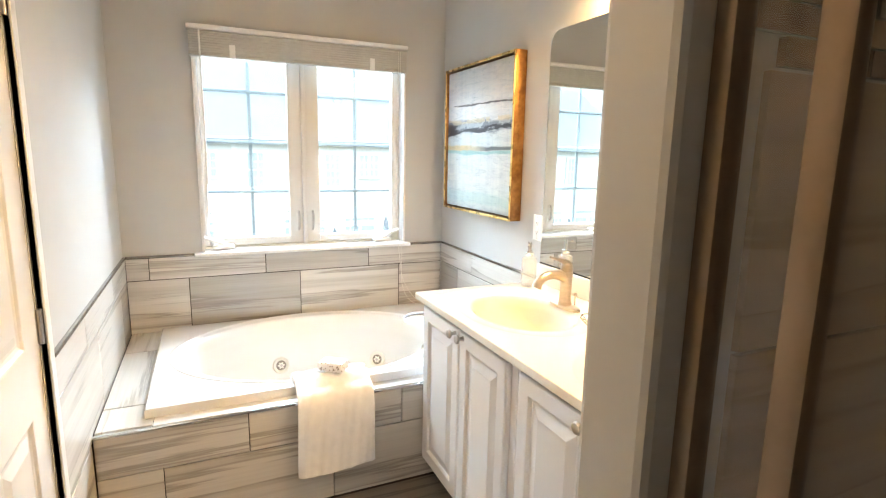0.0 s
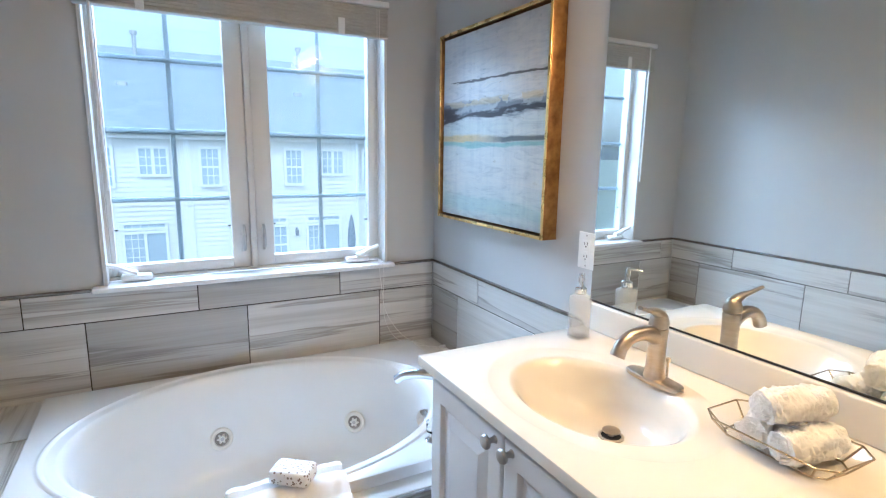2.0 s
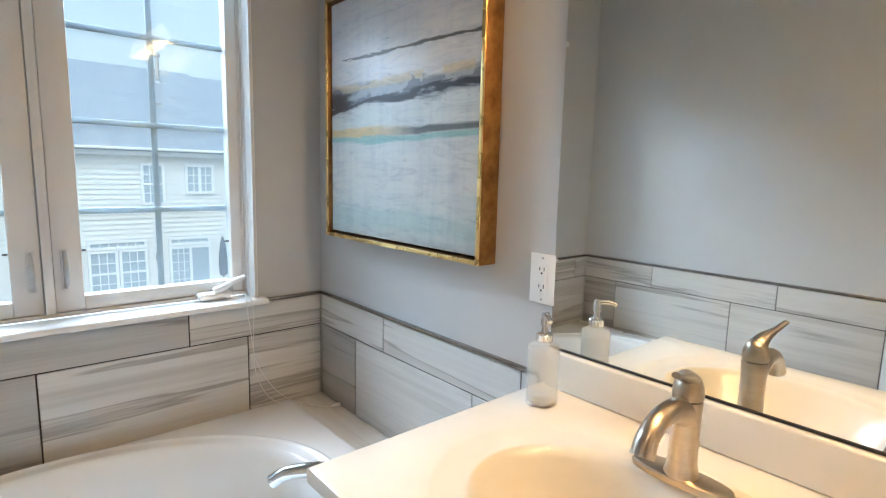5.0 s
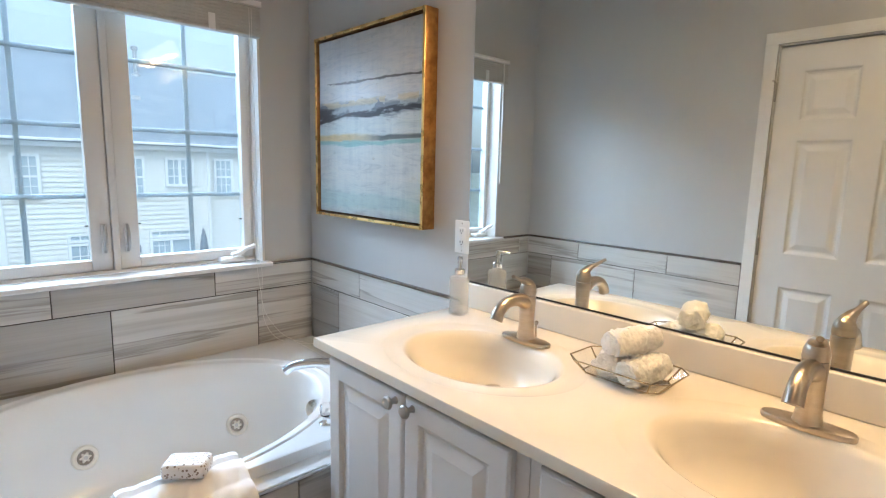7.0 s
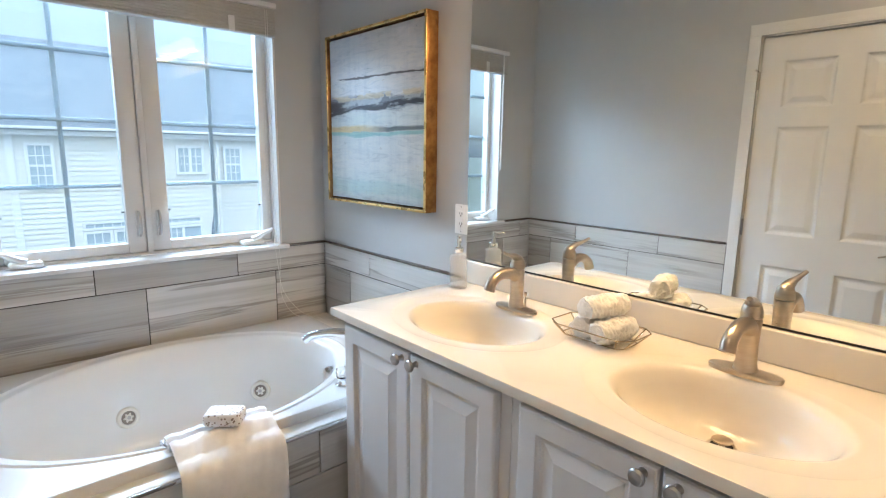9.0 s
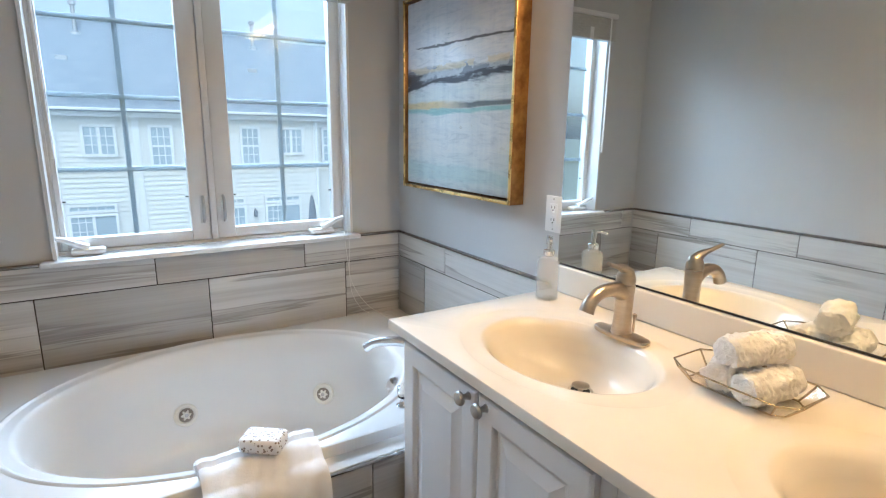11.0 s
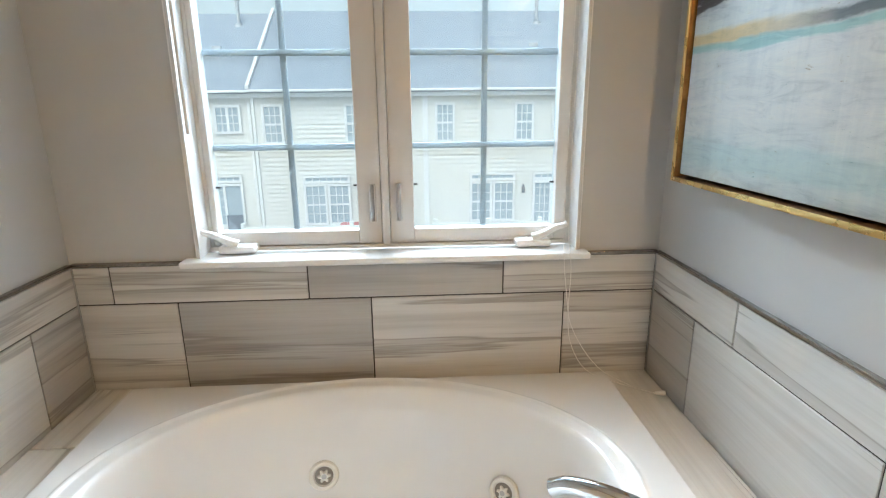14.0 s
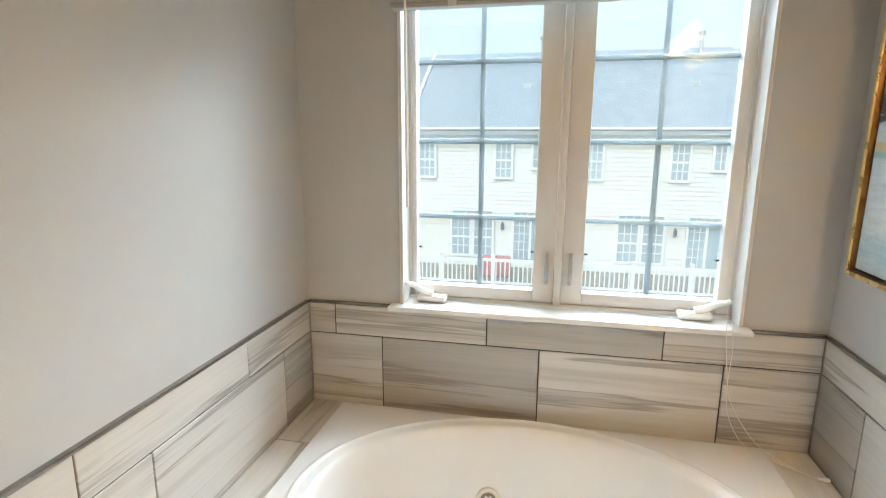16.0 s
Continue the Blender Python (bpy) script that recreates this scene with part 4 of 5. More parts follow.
# ---- draped towel and wrapped soap on the tub ----
def draped_towel():
    t = thing("bath_towel", (-0.93, -1.03, DECK), "folded white terry bath towel draped over the tub edge", "towel")
    x0, x1 = -1.088, -0.790
    path = smooth_path([(-0.912, 0.430), (-0.917, 0.468), (-0.940, 0.4755), (-0.985, 0.476), (-1.024, 0.475), (-1.046, 0.466), (-1.072, 0.452), (-1.098, 0.445), (-1.113, 0.424), (-1.116, 0.34), (-1.114, 0.25), (-1.113, 0.145)], 5)
    rnd = random.Random(5)
    pts = [(p.x, p.y) for p in path]
    nrm = []
    for i in range(len(pts)):
        a, b = pts[max(i - 1, 0)], pts[min(i + 1, len(pts) - 1)]
        d = Vector((b[0] - a[0], b[1] - a[1])).normalized()
        nrm.append(Vector((d.y, -d.x)))
    layers = ((0.002, 0.013, 0.0, "under_fold"), (0.0135, 0.026, -0.012, "upper_fold"))
    for lo, hi, cut, nm in layers:
        rings = []
        n = 40
        for i, (py, pz) in enumerate(pts):
            s = i / (len(pts) - 1)
            nv = nrm[i]
            nv = -nv if nv.y < 0 and i < 20 or nv.x > 0 else nv
            outer, inner = [], []
            for k in range(n + 1):
                u = k / n
                edge = min(u, 1 - u) * (x1 - x0)
                puff = 0.35 + 0.65 * min(1.0, edge / 0.012) ** 0.5
                w = 0.0018 * math.sin(23 * u + 5 * s) + 0.0012 * math.sin(51 * u + 17 * s) + rnd.uniform(-1, 1) * 0.0005
                hang = 0.012 * math.sin(3.1 * u + 0.6) * s * s
                band = -0.0022 if 0.86 < s < 0.885 or 0.905 < s < 0.93 else 0.0
                x = x0 + (x1 - x0) * u + 0.006 * math.sin(4 * s + 2 * u) + (cut * (0.5 - u) * 0.4)
                mid = (lo + hi) / 2
                ho = mid + (hi - mid) * puff + w + band
                hi2 = mid - (mid - lo) * puff
                outer.append((x, py + nv.x * ho, pz + nv.y * ho - hang))
                inner.append((x, py + nv.x * hi2, pz + nv.y * hi2 - hang))
            rings.append(outer + inner[::-1])
        part(nm, skin(bmesh.new(), rings), TOWEL, t)


draped_towel()


def dotted_paper():
    m, n, l, p = nodes_of("dotted_wrapping_paper")
    v = coords(n, l, (1, 1, 1))
    vo = n.new("ShaderNodeTexVoronoi")
    vo.inputs["Scale"].default_value = 105
    l.new(v, vo.inputs["Vector"])
    dots = ramp(n, l, vo.outputs["Distance"], [(0.27, (0.24, 0.19, 0.17)), (0.36, (0.82, 0.815, 0.82))])
    l.new(dots, p.inputs["Base Color"])
    p.inputs["Roughness"].default_value = 0.5
    bump(n, l, p, noise_tex(n, l, v, 80, 3), 0.25, 0.001)
    return m


PAPER = dotted_paper()
sx, sy, sz = -0.925, -1.005, 0.5055
bm = box(-0.055, -0.037, 0, 0.055, 0.037, 0.040, 0.012, 3)
bmesh.ops.transform(bm, matrix=Matrix.Translation((sx, sy, sz)) @ Matrix.Rotation(radians(-38), 4, "Z"), verts=bm.verts)
soap = thing("wrapped_soap", (sx, sy, sz), "soap bar wrapped in white speckled paper on the towel", "soap")
part("wrapper", bm, PAPER, soap)
bm = join(*[box(-0.016, 0.006 - 0.008 * i, 0.0411, 0.016 - 0.004 * i, 0.008 - 0.008 * i, 0.0416) for i in range(2)])
bmesh.ops.transform(bm, matrix=Matrix.Translation((sx, sy, sz)) @ Matrix.Rotation(radians(-38), 4, "Z"), verts=bm.verts)
part("print", bm, STEEL, soap, "small grey printed lines", False)

# ---- door in the west wall ----
def door_leaf(w, h, th):
    """Six moulded panels on both faces; width along -y from 0, thickness along -x."""
    us = [0, 0.108, 0.108 + (w - 0.318) / 2, 0.210 + (w - 0.318) / 2, w - 0.108, w]
    vs = [k * h for k in (0, 0.106, 0.382, 0.470, 0.765, 0.814, 0.938, 1)]
    bm = bmesh.new()
    for fx, sg in ((0.0, 1), (-th, -1)):
        for i in range(5):
            for j in range(7):
                u0, u1, v0, v1 = us[i], us[i + 1], vs[j], vs[j + 1]
                if i in (1, 3) and j in (1, 3, 5):
                    rings = []
                    for inset, dep in ((0, 0), (0.004, 0.001), (0.010, 0.006), (0.018, 0.009), (0.026, 0.009), (0.050, 0.0025), (0.053, 0.0018)):
                        rings.append([(fx - sg * dep, -(u0 + inset), v0 + inset), (fx - sg * dep, -(u1 - inset), v0 + inset), (fx - sg * dep, -(u1 - inset), v1 - inset), (fx - sg * dep, -(u0 + inset), v1 - inset)])
                    skin(bm, rings, True, (False, True))
                else:
                    bm.faces.new([bm.verts.new(q) for q in ((fx, -u0, v0), (fx, -u1, v0), (fx, -u1, v1), (fx, -u0, v1))])
    for q in (((0, 0, 0), (-th, 0, 0), (-th, 0, h), (0, 0, h)), ((0, -w, 0), (0, -w, h), (-th, -w, h), (-th, -w, 0)), ((0, 0, h), (-th, 0, h), (-th, -w, h), (0, -w, h)), ((0, 0, 0), (0, -w, 0), (-th, -w, 0), (-th, 0, 0))):
        bm.faces.new([bm.verts.new(c) for c in q])
    bmesh.ops.remove_doubles(bm, verts=bm.verts, dist=0.0002)
    return bm


door = thing("door_1", (WX, HY, 0.0), "white six-panel interior door with a lever handle, closed", "door", kind="structure")
DW = HY - FY - 0.006
leaf_pose = Matrix.Translation((WX - 0.002, HY - 0.003, 0.012)) @ Matrix.Rotation(radians(DOORTURN), 4, "Z")


def placed(bm):
    bmesh.ops.transform(bm, matrix=leaf_pose, verts=bm.verts)
    return bm


leaf = part("leaf", placed(door_leaf(DW, DH - 0.02, 0.035)), WHITE, door, smooth=False)
for sg, fx in ((1, 0.0), (-1, -0.035)):
    m = Vector((sg, 0, 0)).to_track_quat("Z", "Y").to_matrix().to_4x4()
    hy, hz = -(DW - 0.062), 0.86
    rose = part("handle_rose", placed(lathe([(0.033, 0), (0.0335, 0.004), (0.030, 0.009), (0.018, 0.012), (0.013, 0.016), (0.012, 0.040), (0.014, 0.046), (0.010, 0.052), (0.002, 0.054)], (fx, hy, hz), m, 32)), NICKEL, leaf, "satin nickel rose")
    part("lever_handle", placed(tube([(fx + sg * 0.042, hy, hz), (fx + sg * 0.050, hy + 0.020, hz + 0.002), (fx + sg * 0.050, hy + 0.052, hz + 0.006), (fx + sg * 0.048, hy + 0.085, hz - 0.003), (fx + sg * 0.046, hy + 0.108, hz - 0.010)], [0.011, 0.010, 0.0085, 0.008, 0.006], 14, 5, 0.6)), NICKEL, rose)
for hz in (0.22, 0.935, 1.71):
    part("hinge", join(lathe([(0.0065, -0.045), (0.0065, 0.045)], (WX + 0.005, HY + 0.001, hz), None, 14), box(WX - 0.001, HY - 0.001, hz - 0.044, WX + 0.0025, HY + 0.016, hz + 0.044)), STEEL, door, "satin steel butt hinge")
part("door_stop_pin", tube([(WX + 0.006, HY + 0.002, 1.755), (WX + 0.03, HY + 0.004, 1.76), (WX + 0.045, HY + 0.004, 1.76)], [0.003, 0.003, 0.006], 8, 3), STEEL, door)
part("jamb", join(box(WX - 0.12, HY, 0, WX - 0.0005, HY + 0.0195, DH), box(WX - 0.12, FY - 0.0195, 0, WX - 0.0005, FY, DH), box(WX - 0.12, FY - 0.0195, DH, WX - 0.0005, HY + 0.0195, DH + 0.0195), box(WX - 0.075, HY - 0.011, 0, WX - 0.039, HY, DH), box(WX - 0.075, FY, 0, WX - 0.039, FY + 0.011, DH)), WHITE, door, smooth=False)


def casing(bm, a, b):
    """A moulded casing: three stepped layers between two corners in the plane of the west wall."""
    (y0, z0), (y1, z1) = a, b
    upright = abs(z1 - z0) > abs(y1 - y0)
    for inset, th in ((0.0, 0.010), (0.008, 0.0145), (0.030, 0.018)):
        if upright:
            lo, hi = (y0 + inset, y1) if y1 == HY + 0.066 else (y0, y1 - inset)
            lo, hi = (y0, y1 - inset) if y0 > HY - 0.01 else (y0 + inset, y1)
            add_box(bm, WX + 0.0003, lo, z0, WX + th, hi, z1, 0.0015, 1)
        else:
            add_box(bm, WX + 0.0003, y0 + inset, z0, WX + th, y1 - inset, z1 - inset, 0.0015, 1)
    return bm


part("casing", casing(bmesh.new(), (HY + 0.006, 0), (HY + 0.066, DH + 0.006)), WHITE, door)
part("casing", casing(bmesh.new(), (FY - 0.066, 0), (FY - 0.006, DH + 0.006)), WHITE, door)
part("casing", casing(bmesh.new(), (FY - 0.066, DH + 0.0062), (HY + 0.066, DH + 0.066)), WHITE, door)
structure("baseboard", join(box(WX + 0.0003, SOUTH, 0, WX + 0.014, FY - 0.068, 0.10, 0.003), box(WX + 0.014, SOUTH + 0.0003, 0, -0.86, SOUTH + 0.014, 0.10, 0.003)), WHITE, "white painted baseboard", True, "baseboard")
structure("baseboard_stub", join(box(-0.969, -2.66, 0, -0.9553, -2.55, 0.10, 0.003)), WHITE, "short white painted baseboard", True, "baseboard")

# ---- shower beside the vanity ----
TANMETAL = surf("bronze_toned_shower_frame", (0.20, 0.15, 0.10), (0.27, 0.20, 0.14), 10, 0.42, 0.06, 0.6)
sh = thing("shower_enclosure", (-0.86, -3.2, 0.0), "framed glass shower enclosure with a bar handle", "shower")
part("wall_post", box(-0.875, -2.684, 0.10, -0.845, -2.6605, 1.98, 0.003), TANMETAL, sh)
stile = part("door_stile", box(-0.872, -2.786, 0.115, -0.848, -2.756, 1.965, 0.004), TANMETAL, sh)
part("side_glass", box(-0.863, -2.752, 0.115, -0.857, -2.684, 1.965), SHOWERGLASS, sh, smooth=False)
part("door_glass", box(-0.863, -3.52, 0.115, -0.857, -2.790, 1.965), SHOWERGLASS, sh, smooth=False)
part("far_post", box(-0.875, -3.56, 0.10, -0.845, -3.52, 1.98, 0.003), NICKEL, sh)
part("head_rail", box(-0.875, -3.56, 1.98, -0.845, -2.6605, 2.02, 0.003), NICKEL, sh)
part("curb", box(-0.91, -3.56, 0.0, -0.81, -2.6605, 0.10, 0.004), SHOWERTILE, sh)
part("bar_handle", tube([(-0.872, -2.80, 0.80), (-0.915, -2.80, 0.80), (-0.925, -2.80, 0.78), (-0.925, -2.80, 0.60), (-0.915, -2.80, 0.58), (-0.872, -2.80, 0.58)], [0.009], 14, 5), NICKEL, sh, "brushed nickel bar handle")
sh.location.x -= 0.04
structure("wall_shower", join(box(-0.87, -3.70, 0, -0.0, -3.56, TOP)), WALL, "plain painted end wall of the shower")
st = thing("shower_tiling", (-0.4, -2.67, 0.0), "beige shower wall tiles with a brown mosaic band", "tiling", kind="structure")
for j, (z0, z1) in enumerate(((0.0, 0.25), (0.25, 0.55), (0.55, 0.855), (0.855, 1.16), (1.16, 1.465), (1.63, 1.935), (1.935, 2.24), (2.24, 2.598))):
    sft = 0.3 * (j % 2)
    ed = [-3.558] + [e for e in (-3.26 + sft - 0.3, -2.96 + sft, -2.66 + sft - 0.0005) if -3.5 < e < -2.7] + [-2.672]
    for a, b in zip(ed, ed[1:]):
        part("tile", box(-0.010, a + 0.002, z0 + 0.002, -0.0005, b - 0.002, z1 - 0.002, 0.001, 1), SHOWERTILE, st, smooth=False)
    ed = [-0.84, -0.55 + sft * 0.5, -0.011]
    for a, b in zip(ed, ed[1:]):
        part("tile", box(a + 0.002, -2.670, z0 + 0.002, b - 0.002, -2.6605, z1 - 0.002, 0.001, 1), SHOWERTILE, st, smooth=False)
rnd = random.Random(9)
for r in range(5):
    z0 = 1.468 + r * 0.032
    y = -2.674
    while y > -3.55:
        w = rnd.choice((0.06, 0.09, 0.12))
        part("mosaic_strip", box(-0.0105, y - w + 0.002, z0, -0.0008, y, z0 + 0.029), BLACK if rnd.random() < 0.2 else MOSAIC, st, smooth=False)
        y -= w
    x = -0.012
    while x > -0.82:
        w = rnd.choice((0.06, 0.09, 0.12))
        part("mosaic_strip", box(x - w + 0.002, -2.6705, z0, x, -2.6608, z0 + 0.029), BLACK if rnd.random() < 0.2 else MOSAIC, st, smooth=False)
        x -= w

# ---- outside: the row of houses across the yards ----
def siding_material():
    return surf("cream_vinyl_siding", (0.72, 0.71, 0.67), (0.76, 0.75, 0.71), 0.5, 0.55, 0.05, fine=30, relief=0.1)


SIDING = siding_material()
SHINGLE = surf("grey_asphalt_shingle", (0.25, 0.295, 0.34), (0.33, 0.375, 0.42), 2.2, 0.9, 0.05, fine=14, relief=0.6, depth=0.03)
OUTWHITE = surf("outdoor_white_trim", (0.78, 0.78, 0.77), (0.82, 0.82, 0.81), 1, 0.5, 0.05)
DARKGLASS = surf("dark_window_glass", (0.34, 0.41, 0.46), (0.45, 0.52, 0.57), 0.8, 0.12, 0.05)
LAWN = surf("yard_grass", (0.20, 0.215, 0.15), (0.26, 0.27, 0.20), 0.8, 0.95, 0.03, fine=40, relief=0.8, depth=0.03)
DECKWOOD = surf("weathered_deck", (0.26, 0.22, 0.18), (0.34, 0.29, 0.24), 3, 0.8, 0.05)
RED = surf("red_cover", (0.50, 0.17, 0.16), (0.58, 0.22, 0.20), 3, 0.6, 0.05)
NAVY = surf("navy_umbrella", (0.13, 0.15, 0.18), (0.18, 0.20, 0.23), 3, 0.8, 0.05)
METAL = surf("galvanised_vent", (0.45, 0.46, 0.47), (0.55, 0.56, 0.57), 4, 0.4, 0.05, 0.8)

GZ = -3.55
structure("ground", box(-400, 0.21, GZ - 0.2, 400, 900, GZ), LAWN, "mown yard behind the houses", category="ground")
own = structure("own_facade", join(box(-9, 0.144, GZ, WL - 0.06, 0.165, 3.2), box(WR + 0.06, 0.144, GZ, 7, 0.165, 3.2), box(WL - 0.06, 0.144, GZ, WR + 0.06, 0.165, WB - 0.02), box(WL - 0.06, 0.144, WT + 0.02, WR + 0.06, 0.165, 3.2)), SIDING, "cream siding on the outside of the bathroom wall")

HD = 19.0
EAVE = 1.80
PITCH = 6.38
PARTY = -0.24


def lap_wall(x0, x1, y, z0, z1, step=0.17):
    bm = bmesh.new()
    prof = []
    z = z0
    while z < z1 - 1e-6:
        t = min(z + step, z1)
        prof += [(y - 0.036, z), (y - 0.004, t)]
        z = t
    rows = [[(x, py, pz) for py, pz in prof] for x in (x0, x1)]
    skin(bm, rows, False)
    return bm


def house_window(parent, x, z, w, h, face, cols, rows, split=True, mid=False):
    y = face - 0.042
    wn = part("window", join(box(x, y - 0.07, z, x + 0.09, y - 0.01, z + h), box(x + w - 0.09, y - 0.07, z, x + w, y - 0.01, z + h), box(x + 0.09, y - 0.07, z, x + w - 0.09, y - 0.01, z + 0.09), box(x + 0.09, y - 0.07, z + h - 0.09, x + w - 0.09, y - 0.01, z + h)), OUTWHITE, parent, smooth=False)
    part("pane", box(x + 0.09, y - 0.03, z + 0.09, x + w - 0.09, y - 0.012, z + h - 0.09), DARKGLASS, wn, smooth=False)
    bars = []
    for i in range(1, cols):
        bx = x + 0.09 + (w - 0.18) * i / cols
        t = 0.05 if mid and i * 2 == cols else 0.014
        bars.append(box(bx - t, y - 0.05, z + 0.09, bx + t, y - 0.028, z + h - 0.09))
    for j in range(1, rows):
        bz = z + 0.09 + (h - 0.18) * j / rows
        t = 0.035 if split and j * 2 == rows else 0.014
        bars.append(box(x + 0.09, y - 0.052, bz - t, x + w - 0.09, y - 0.029, bz + t))
    for bar in bars:
        part("muntin", bar, OUTWHITE, wn, smooth=False)


def row_house(ux, dy):
    y = HD + dy
    h = thing("row_house", (ux + PITCH / 2, y, GZ), "two-storey cream row house with a grey shingle roof", "house", "row houses")
    x0, x1 = ux, ux + PITCH
    part("wall", join(lap_wall(x0, x1, y, GZ, EAVE), box(x0, y + 0.002, GZ, x1, y + 9.0, EAVE)), SIDING, h, smooth=False)
    part("corner_board", box(x0, y - 0.075, GZ, x0 + 0.10, y - 0.003, EAVE), OUTWHITE, h, smooth=False)
    part("corner_board", box(x1 - 0.10, y - 0.075, GZ, x1, y - 0.003, EAVE), OUTWHITE, h, smooth=False)
    rise, run = 3.4, 4.6
    prof = [(y - 0.42, EAVE + 0.02), (y - 0.42, EAVE + 0.14), (y + run, EAVE + 0.14 + rise), (y + 2 * run + 0.4, EAVE + 0.14), (y + 2 * run + 0.4, EAVE + 0.02), (y + run, EAVE + rise)]
    part("roof", skin(bmesh.new(), [[(x, a, b) for a, b in prof] for x in (x0, x1)]), SHINGLE, h, smooth=False)
    part("frieze", box(x0, y - 0.30, EAVE - 0.13, x1, y - 0.051, EAVE + 0.018), OUTWHITE, h, smooth=False)
    part("gutter", box(x0, y - 0.51, EAVE + 0.05, x1, y - 0.425, EAVE + 0.14, 0.02, 1), OUTWHITE, h, smooth=False)
    if dy > 0:
        part("downspout", box(x1 - 0.30, y - 0.11, GZ, x1 - 0.20, y - 0.03, EAVE - 0.3), OUTWHITE, h, smooth=False)
    if abs(ux - PARTY + PITCH) < 0.1:
        part("roof_divider", skin(bmesh.new(), [[(x, a, b + 0.02) for a, b in ((y - 0.42, EAVE + 0.14), (y - 0.42, EAVE + 0.26), (y + run, EAVE + 0.26 + rise), (y + run, EAVE + 0.14 + rise))] for x in (x0 - 0.05, x0 + 0.07)]), OUTWHITE, h, smooth=False)
    z1 = -0.02
    house_window(h, x0 + 0.36, z1, 0.76, 1.45, y, 3, 4)
    house_window(h, x0 + 3.37, z1, 0.76, 1.45, y, 3, 4)
    house_window(h, x0 + 4.79, z1 + 0.38, 1.01, 1.06, y, 4, 3, False, True)
    house_window(h, x0 + 1.68, -3.13, 0.88, 1.60, y, 3, 4)
    house_window(h, x0 + 2.58, -3.13, 0.88, 1.60, y, 3, 4)
    house_window(h, x0 + 1.68, -1.51, 1.78, 0.31, y, 6, 1, False)
    w = y - 0.042
    d0, d1, dt = x0 + 4.15, x0 + 5.60, -1.53
    dr = part("patio_door", join(box(d0, w - 0.08, GZ + 0.35, d0 + 0.09, w - 0.01, dt), box(d1 - 0.09, w - 0.08, GZ + 0.35, d1, w - 0.01, dt), box(d0 + 0.09, w - 0.08, dt - 0.10, d1 - 0.09, w - 0.01, dt), box(d0 + 0.68, w - 0.07, GZ + 0.35, d0 + 0.77, w - 0.01, dt - 0.10)), OUTWHITE, h, smooth=False)
    part("pane", box(d0 + 0.09, w - 0.03, GZ + 0.4, d1 - 0.09, w - 0.012, dt - 0.10), DARKGLASS, dr, smooth=False)
    for bar in [*[box(d0 + 0.09 + 0.195 * i, w - 0.05, GZ + 0.4, d0 + 0.115 + 0.195 * i, w - 0.029, dt - 0.10) for i in (1, 2)], *[box(d0 + 0.09, w - 0.052, -3.1 + 0.32 * j, d0 + 0.68, w - 0.03, -3.08 + 0.32 * j) for j in range(1, 5)]]:
        part("muntin", bar, OUTWHITE, dr, smooth=False)
    house_window(h, d0, dt + 0.02, 1.45, 0.31, y, 5, 1, False)
    part("wall_lantern", join(box(x0 + 3.72, y - 0.18, -2.0, x0 + 3.84, y - 0.06, -1.74, 0.02, 1), box(x0 + 3.76, y - 0.12, -1.74, x0 + 3.80, y - 0.02, -1.68)), NAVY, h, "dark outdoor wall lantern")
    vx = x0 + 4.95
    vz = EAVE + 0.14 + rise * (3.8 / run)
    vent = part("vent_pipe", lathe([(0.22, -0.15), (0.20, 0.0), (0.075, 0.10), (0.075, 0.95), (0.13, 0.97), (0.13, 1.10), (0.05, 1.14)], (vx, y + 3.8, vz), None, 16), METAL, h, "galvanised roof vent pipe")
    part("roof_vent", box(x0 + 4.3, y + 2.0, EAVE + 0.14 + rise * 2.0 / run + 0.02, x0 + 4.65, y + 2.3, EAVE + 0.14 + rise * 2.3 / run + 0.10, 0.02, 1), METAL, h)
    return h


for k in range(-3, 4):
    row_house(PARTY + k * PITCH, 0.6 if k in (-2, 1) else 0.0)


def deck_rail(ux):
    x0, x1, y = ux, ux + PITCH - 0.9, HD - 3.0
    f = thing("deck_railing", ((x0 + x1) / 2, y, GZ), "white vinyl deck railing with square balusters", "railing", "deck railings")
    part("deck_boards", box(x0, y - 0.05, GZ, x1, HD - 0.07, GZ + 0.06), DECKWOOD, f, smooth=False)
    zt = GZ + 0.06
    for px in np.linspace(x0 + 0.06, x1 - 0.06, 4):
        part("post", join(box(px - 0.06, y - 0.06, zt, px + 0.06, y + 0.06, zt + 1.05), box(px - 0.08, y - 0.08, zt + 1.05, px + 0.08, y + 0.08, zt + 1.10, 0.02, 1)), OUTWHITE, f, smooth=False)
    part("top_rail", box(x0 + 0.12, y - 0.04, zt + 0.86, x1 - 0.12, y + 0.04, zt + 0.95), OUTWHITE, f, smooth=False)
    part("bottom_rail", box(x0 + 0.12, y - 0.03, zt + 0.08, x1 - 0.12, y + 0.03, zt + 0.15), OUTWHITE, f, smooth=False)
    n = 34
    me = None
    for i in range(n):
        px = x0 + 0.2 + (x1 - x0 - 0.4) * i / (n - 1)
        ob = part("baluster", box(px - 0.02, y - 0.02, zt + 0.15, px + 0.02, y + 0.02, zt + 0.86), OUTWHITE, f, smooth=False)


for k in range(-2, 3):
    deck_rail(-0.1 + k * PITCH)

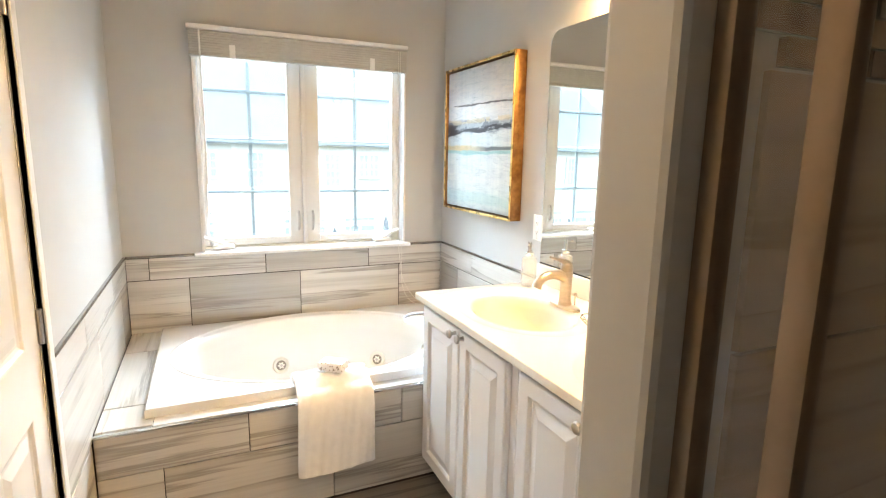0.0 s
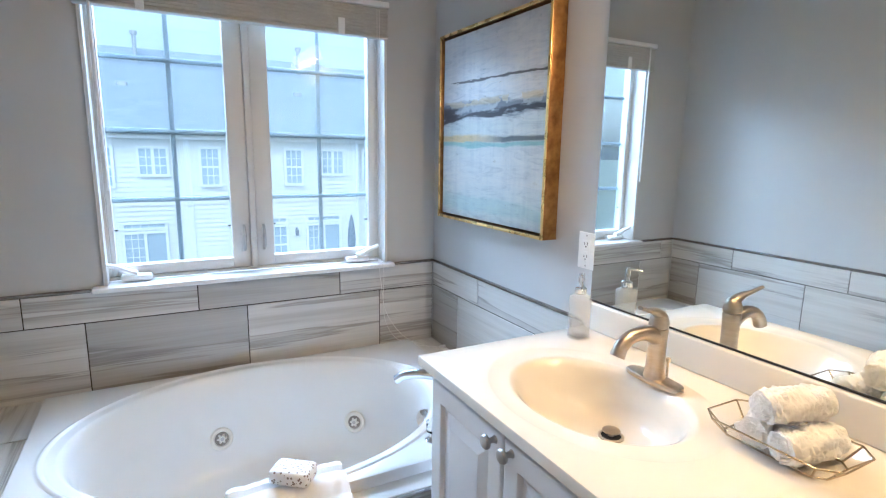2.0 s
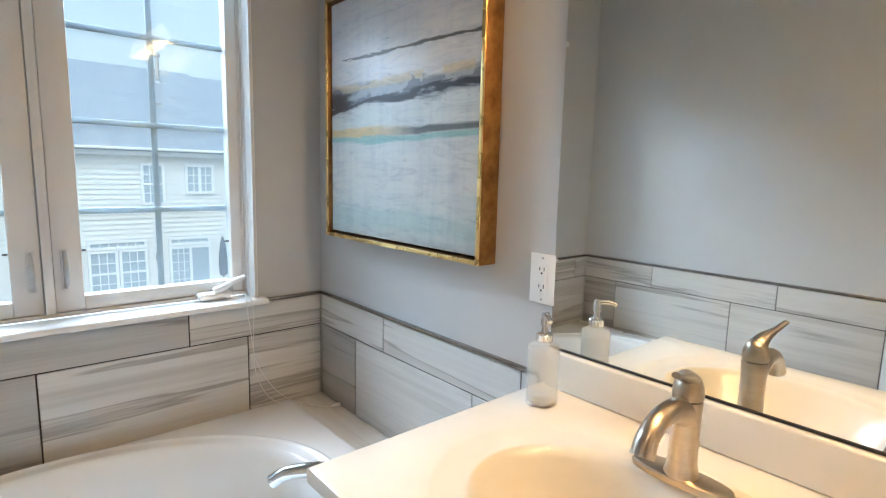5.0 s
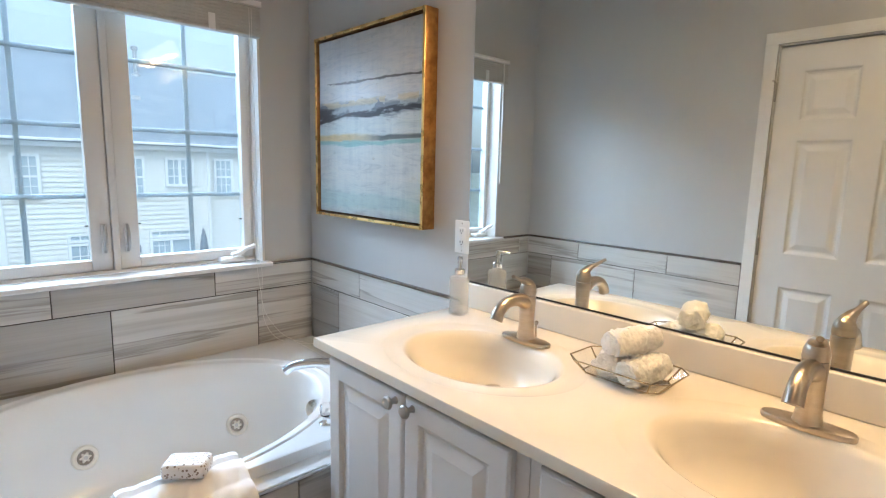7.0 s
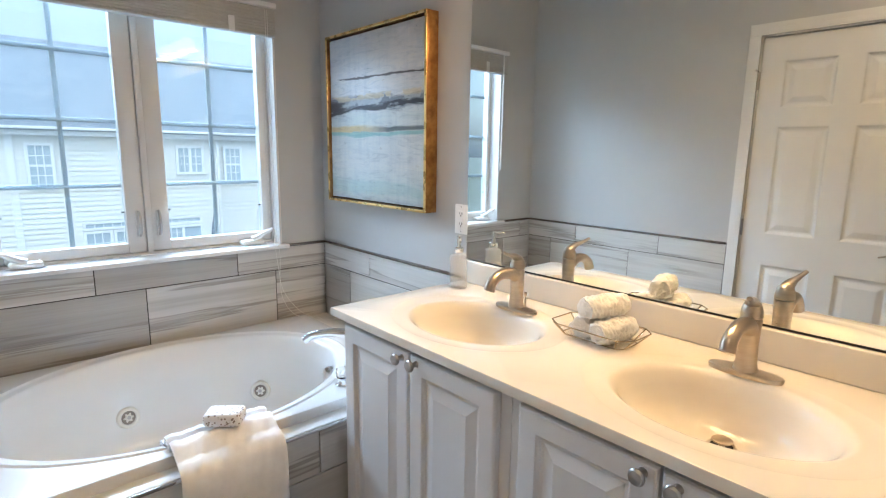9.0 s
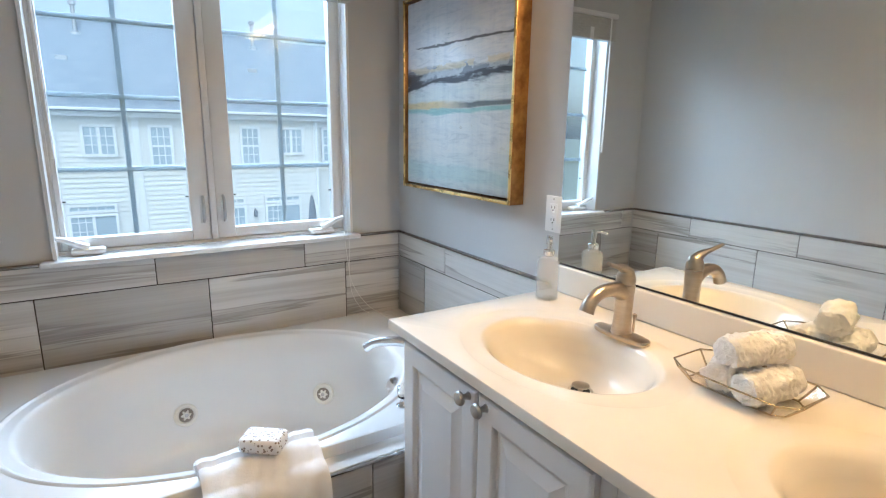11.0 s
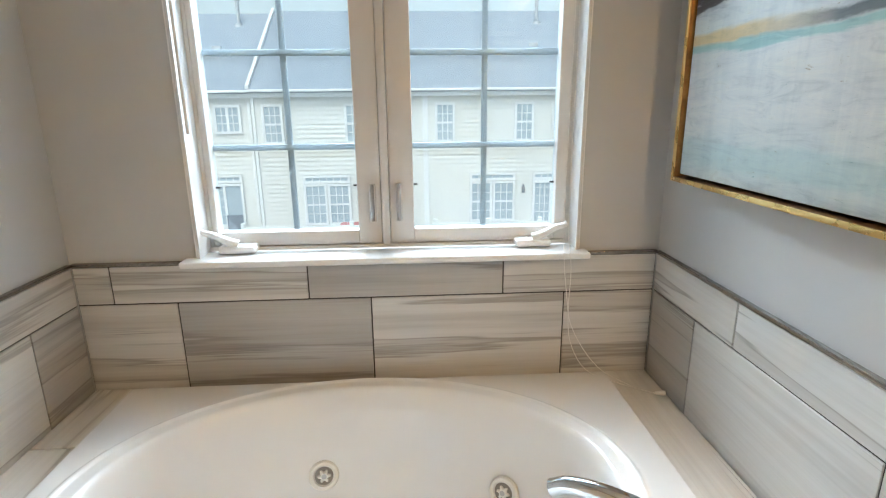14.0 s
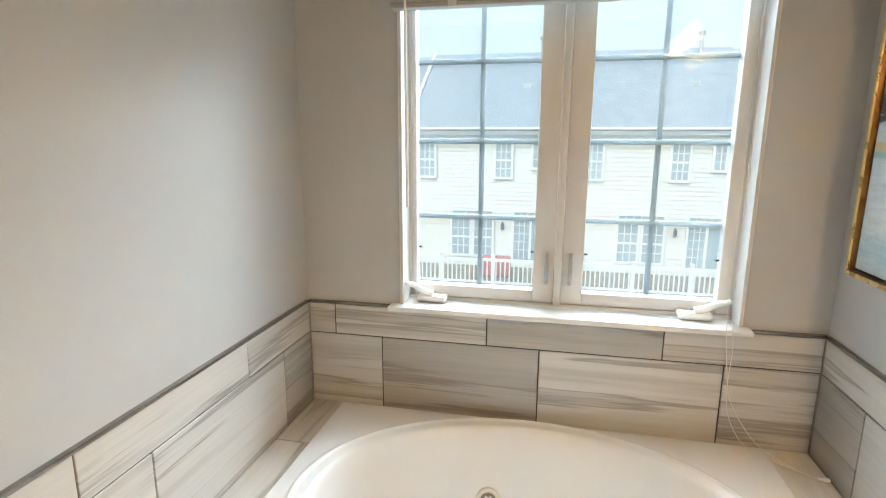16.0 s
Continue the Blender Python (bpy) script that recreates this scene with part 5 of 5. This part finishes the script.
grill = thing("covered_grill", (-2.9, HD - 1.6, GZ + 0.06), "red covered grill on the neighbours' deck", "grill")
part("cover", box(-3.45, HD - 1.9, GZ + 0.06, -2.35, HD - 1.3, GZ + 0.8, 0.12, 2), RED, grill)
for cx in (-8.0, -7.2):
    ch = thing("patio_chair", (cx, HD - 1.6, GZ + 0.06), "dark patio chair on the neighbours' deck", "chair", "patio chairs")
    part("seat", box(cx - 0.28, HD - 1.9, GZ + 0.46, cx + 0.28, HD - 1.35, GZ + 0.54, 0.02, 1), NAVY, ch)
    part("backrest", box(cx - 0.28, HD - 1.39, GZ + 0.54, cx + 0.28, HD - 1.33, GZ + 1.13, 0.02, 1), NAVY, ch)
    for lx in (-0.25, 0.22):
        for ly in (-1.88, -1.40):
            part("leg", box(cx + lx, HD + ly, GZ + 0.06, cx + lx + 0.04, HD + ly + 0.04, GZ + 0.46), NAVY, ch)
umb = thing("patio_umbrella", (5.3, HD - 1.6, GZ + 0.06), "furled dark patio umbrella on the neighbours' deck", "umbrella")
part("canopy", lathe([(0.04, 1.0), (0.13, 1.05), (0.16, 1.5), (0.10, 2.1), (0.03, 2.4)], (5.3, HD - 1.6, GZ + 0.06), None, 14), NAVY, umb)
part("pole", lathe([(0.03, 0.06), (0.03, 2.45)], (5.3, HD - 1.6, GZ + 0.06), None, 10), METAL, umb)
part("base", lathe([(0.28, 0.0), (0.28, 0.05), (0.06, 0.09)], (5.3, HD - 1.6, GZ + 0.06), None, 20), NAVY, umb)

# ---- floor tiles ----
ty = -1.103
r = 0
while ty > SOUTH + 0.05:
    y1 = max(ty - 0.305, SOUTH + 0.015)
    xs = [WX + 0.011] + [x for x in [-1.60 + 0.305 * (r % 2) + 0.61 * i for i in range(4)] if x < -0.02] + [-0.012]
    for a, b in zip(xs, xs[1:]):
        if b - a > 0.02:
            part("tile", box(a + 0.002, y1 + 0.002, -0.009, b - 0.002, ty - 0.002, 0.0, 0.001, 1), FLOORTILE, floor, smooth=False)
    ty = y1
    r += 1
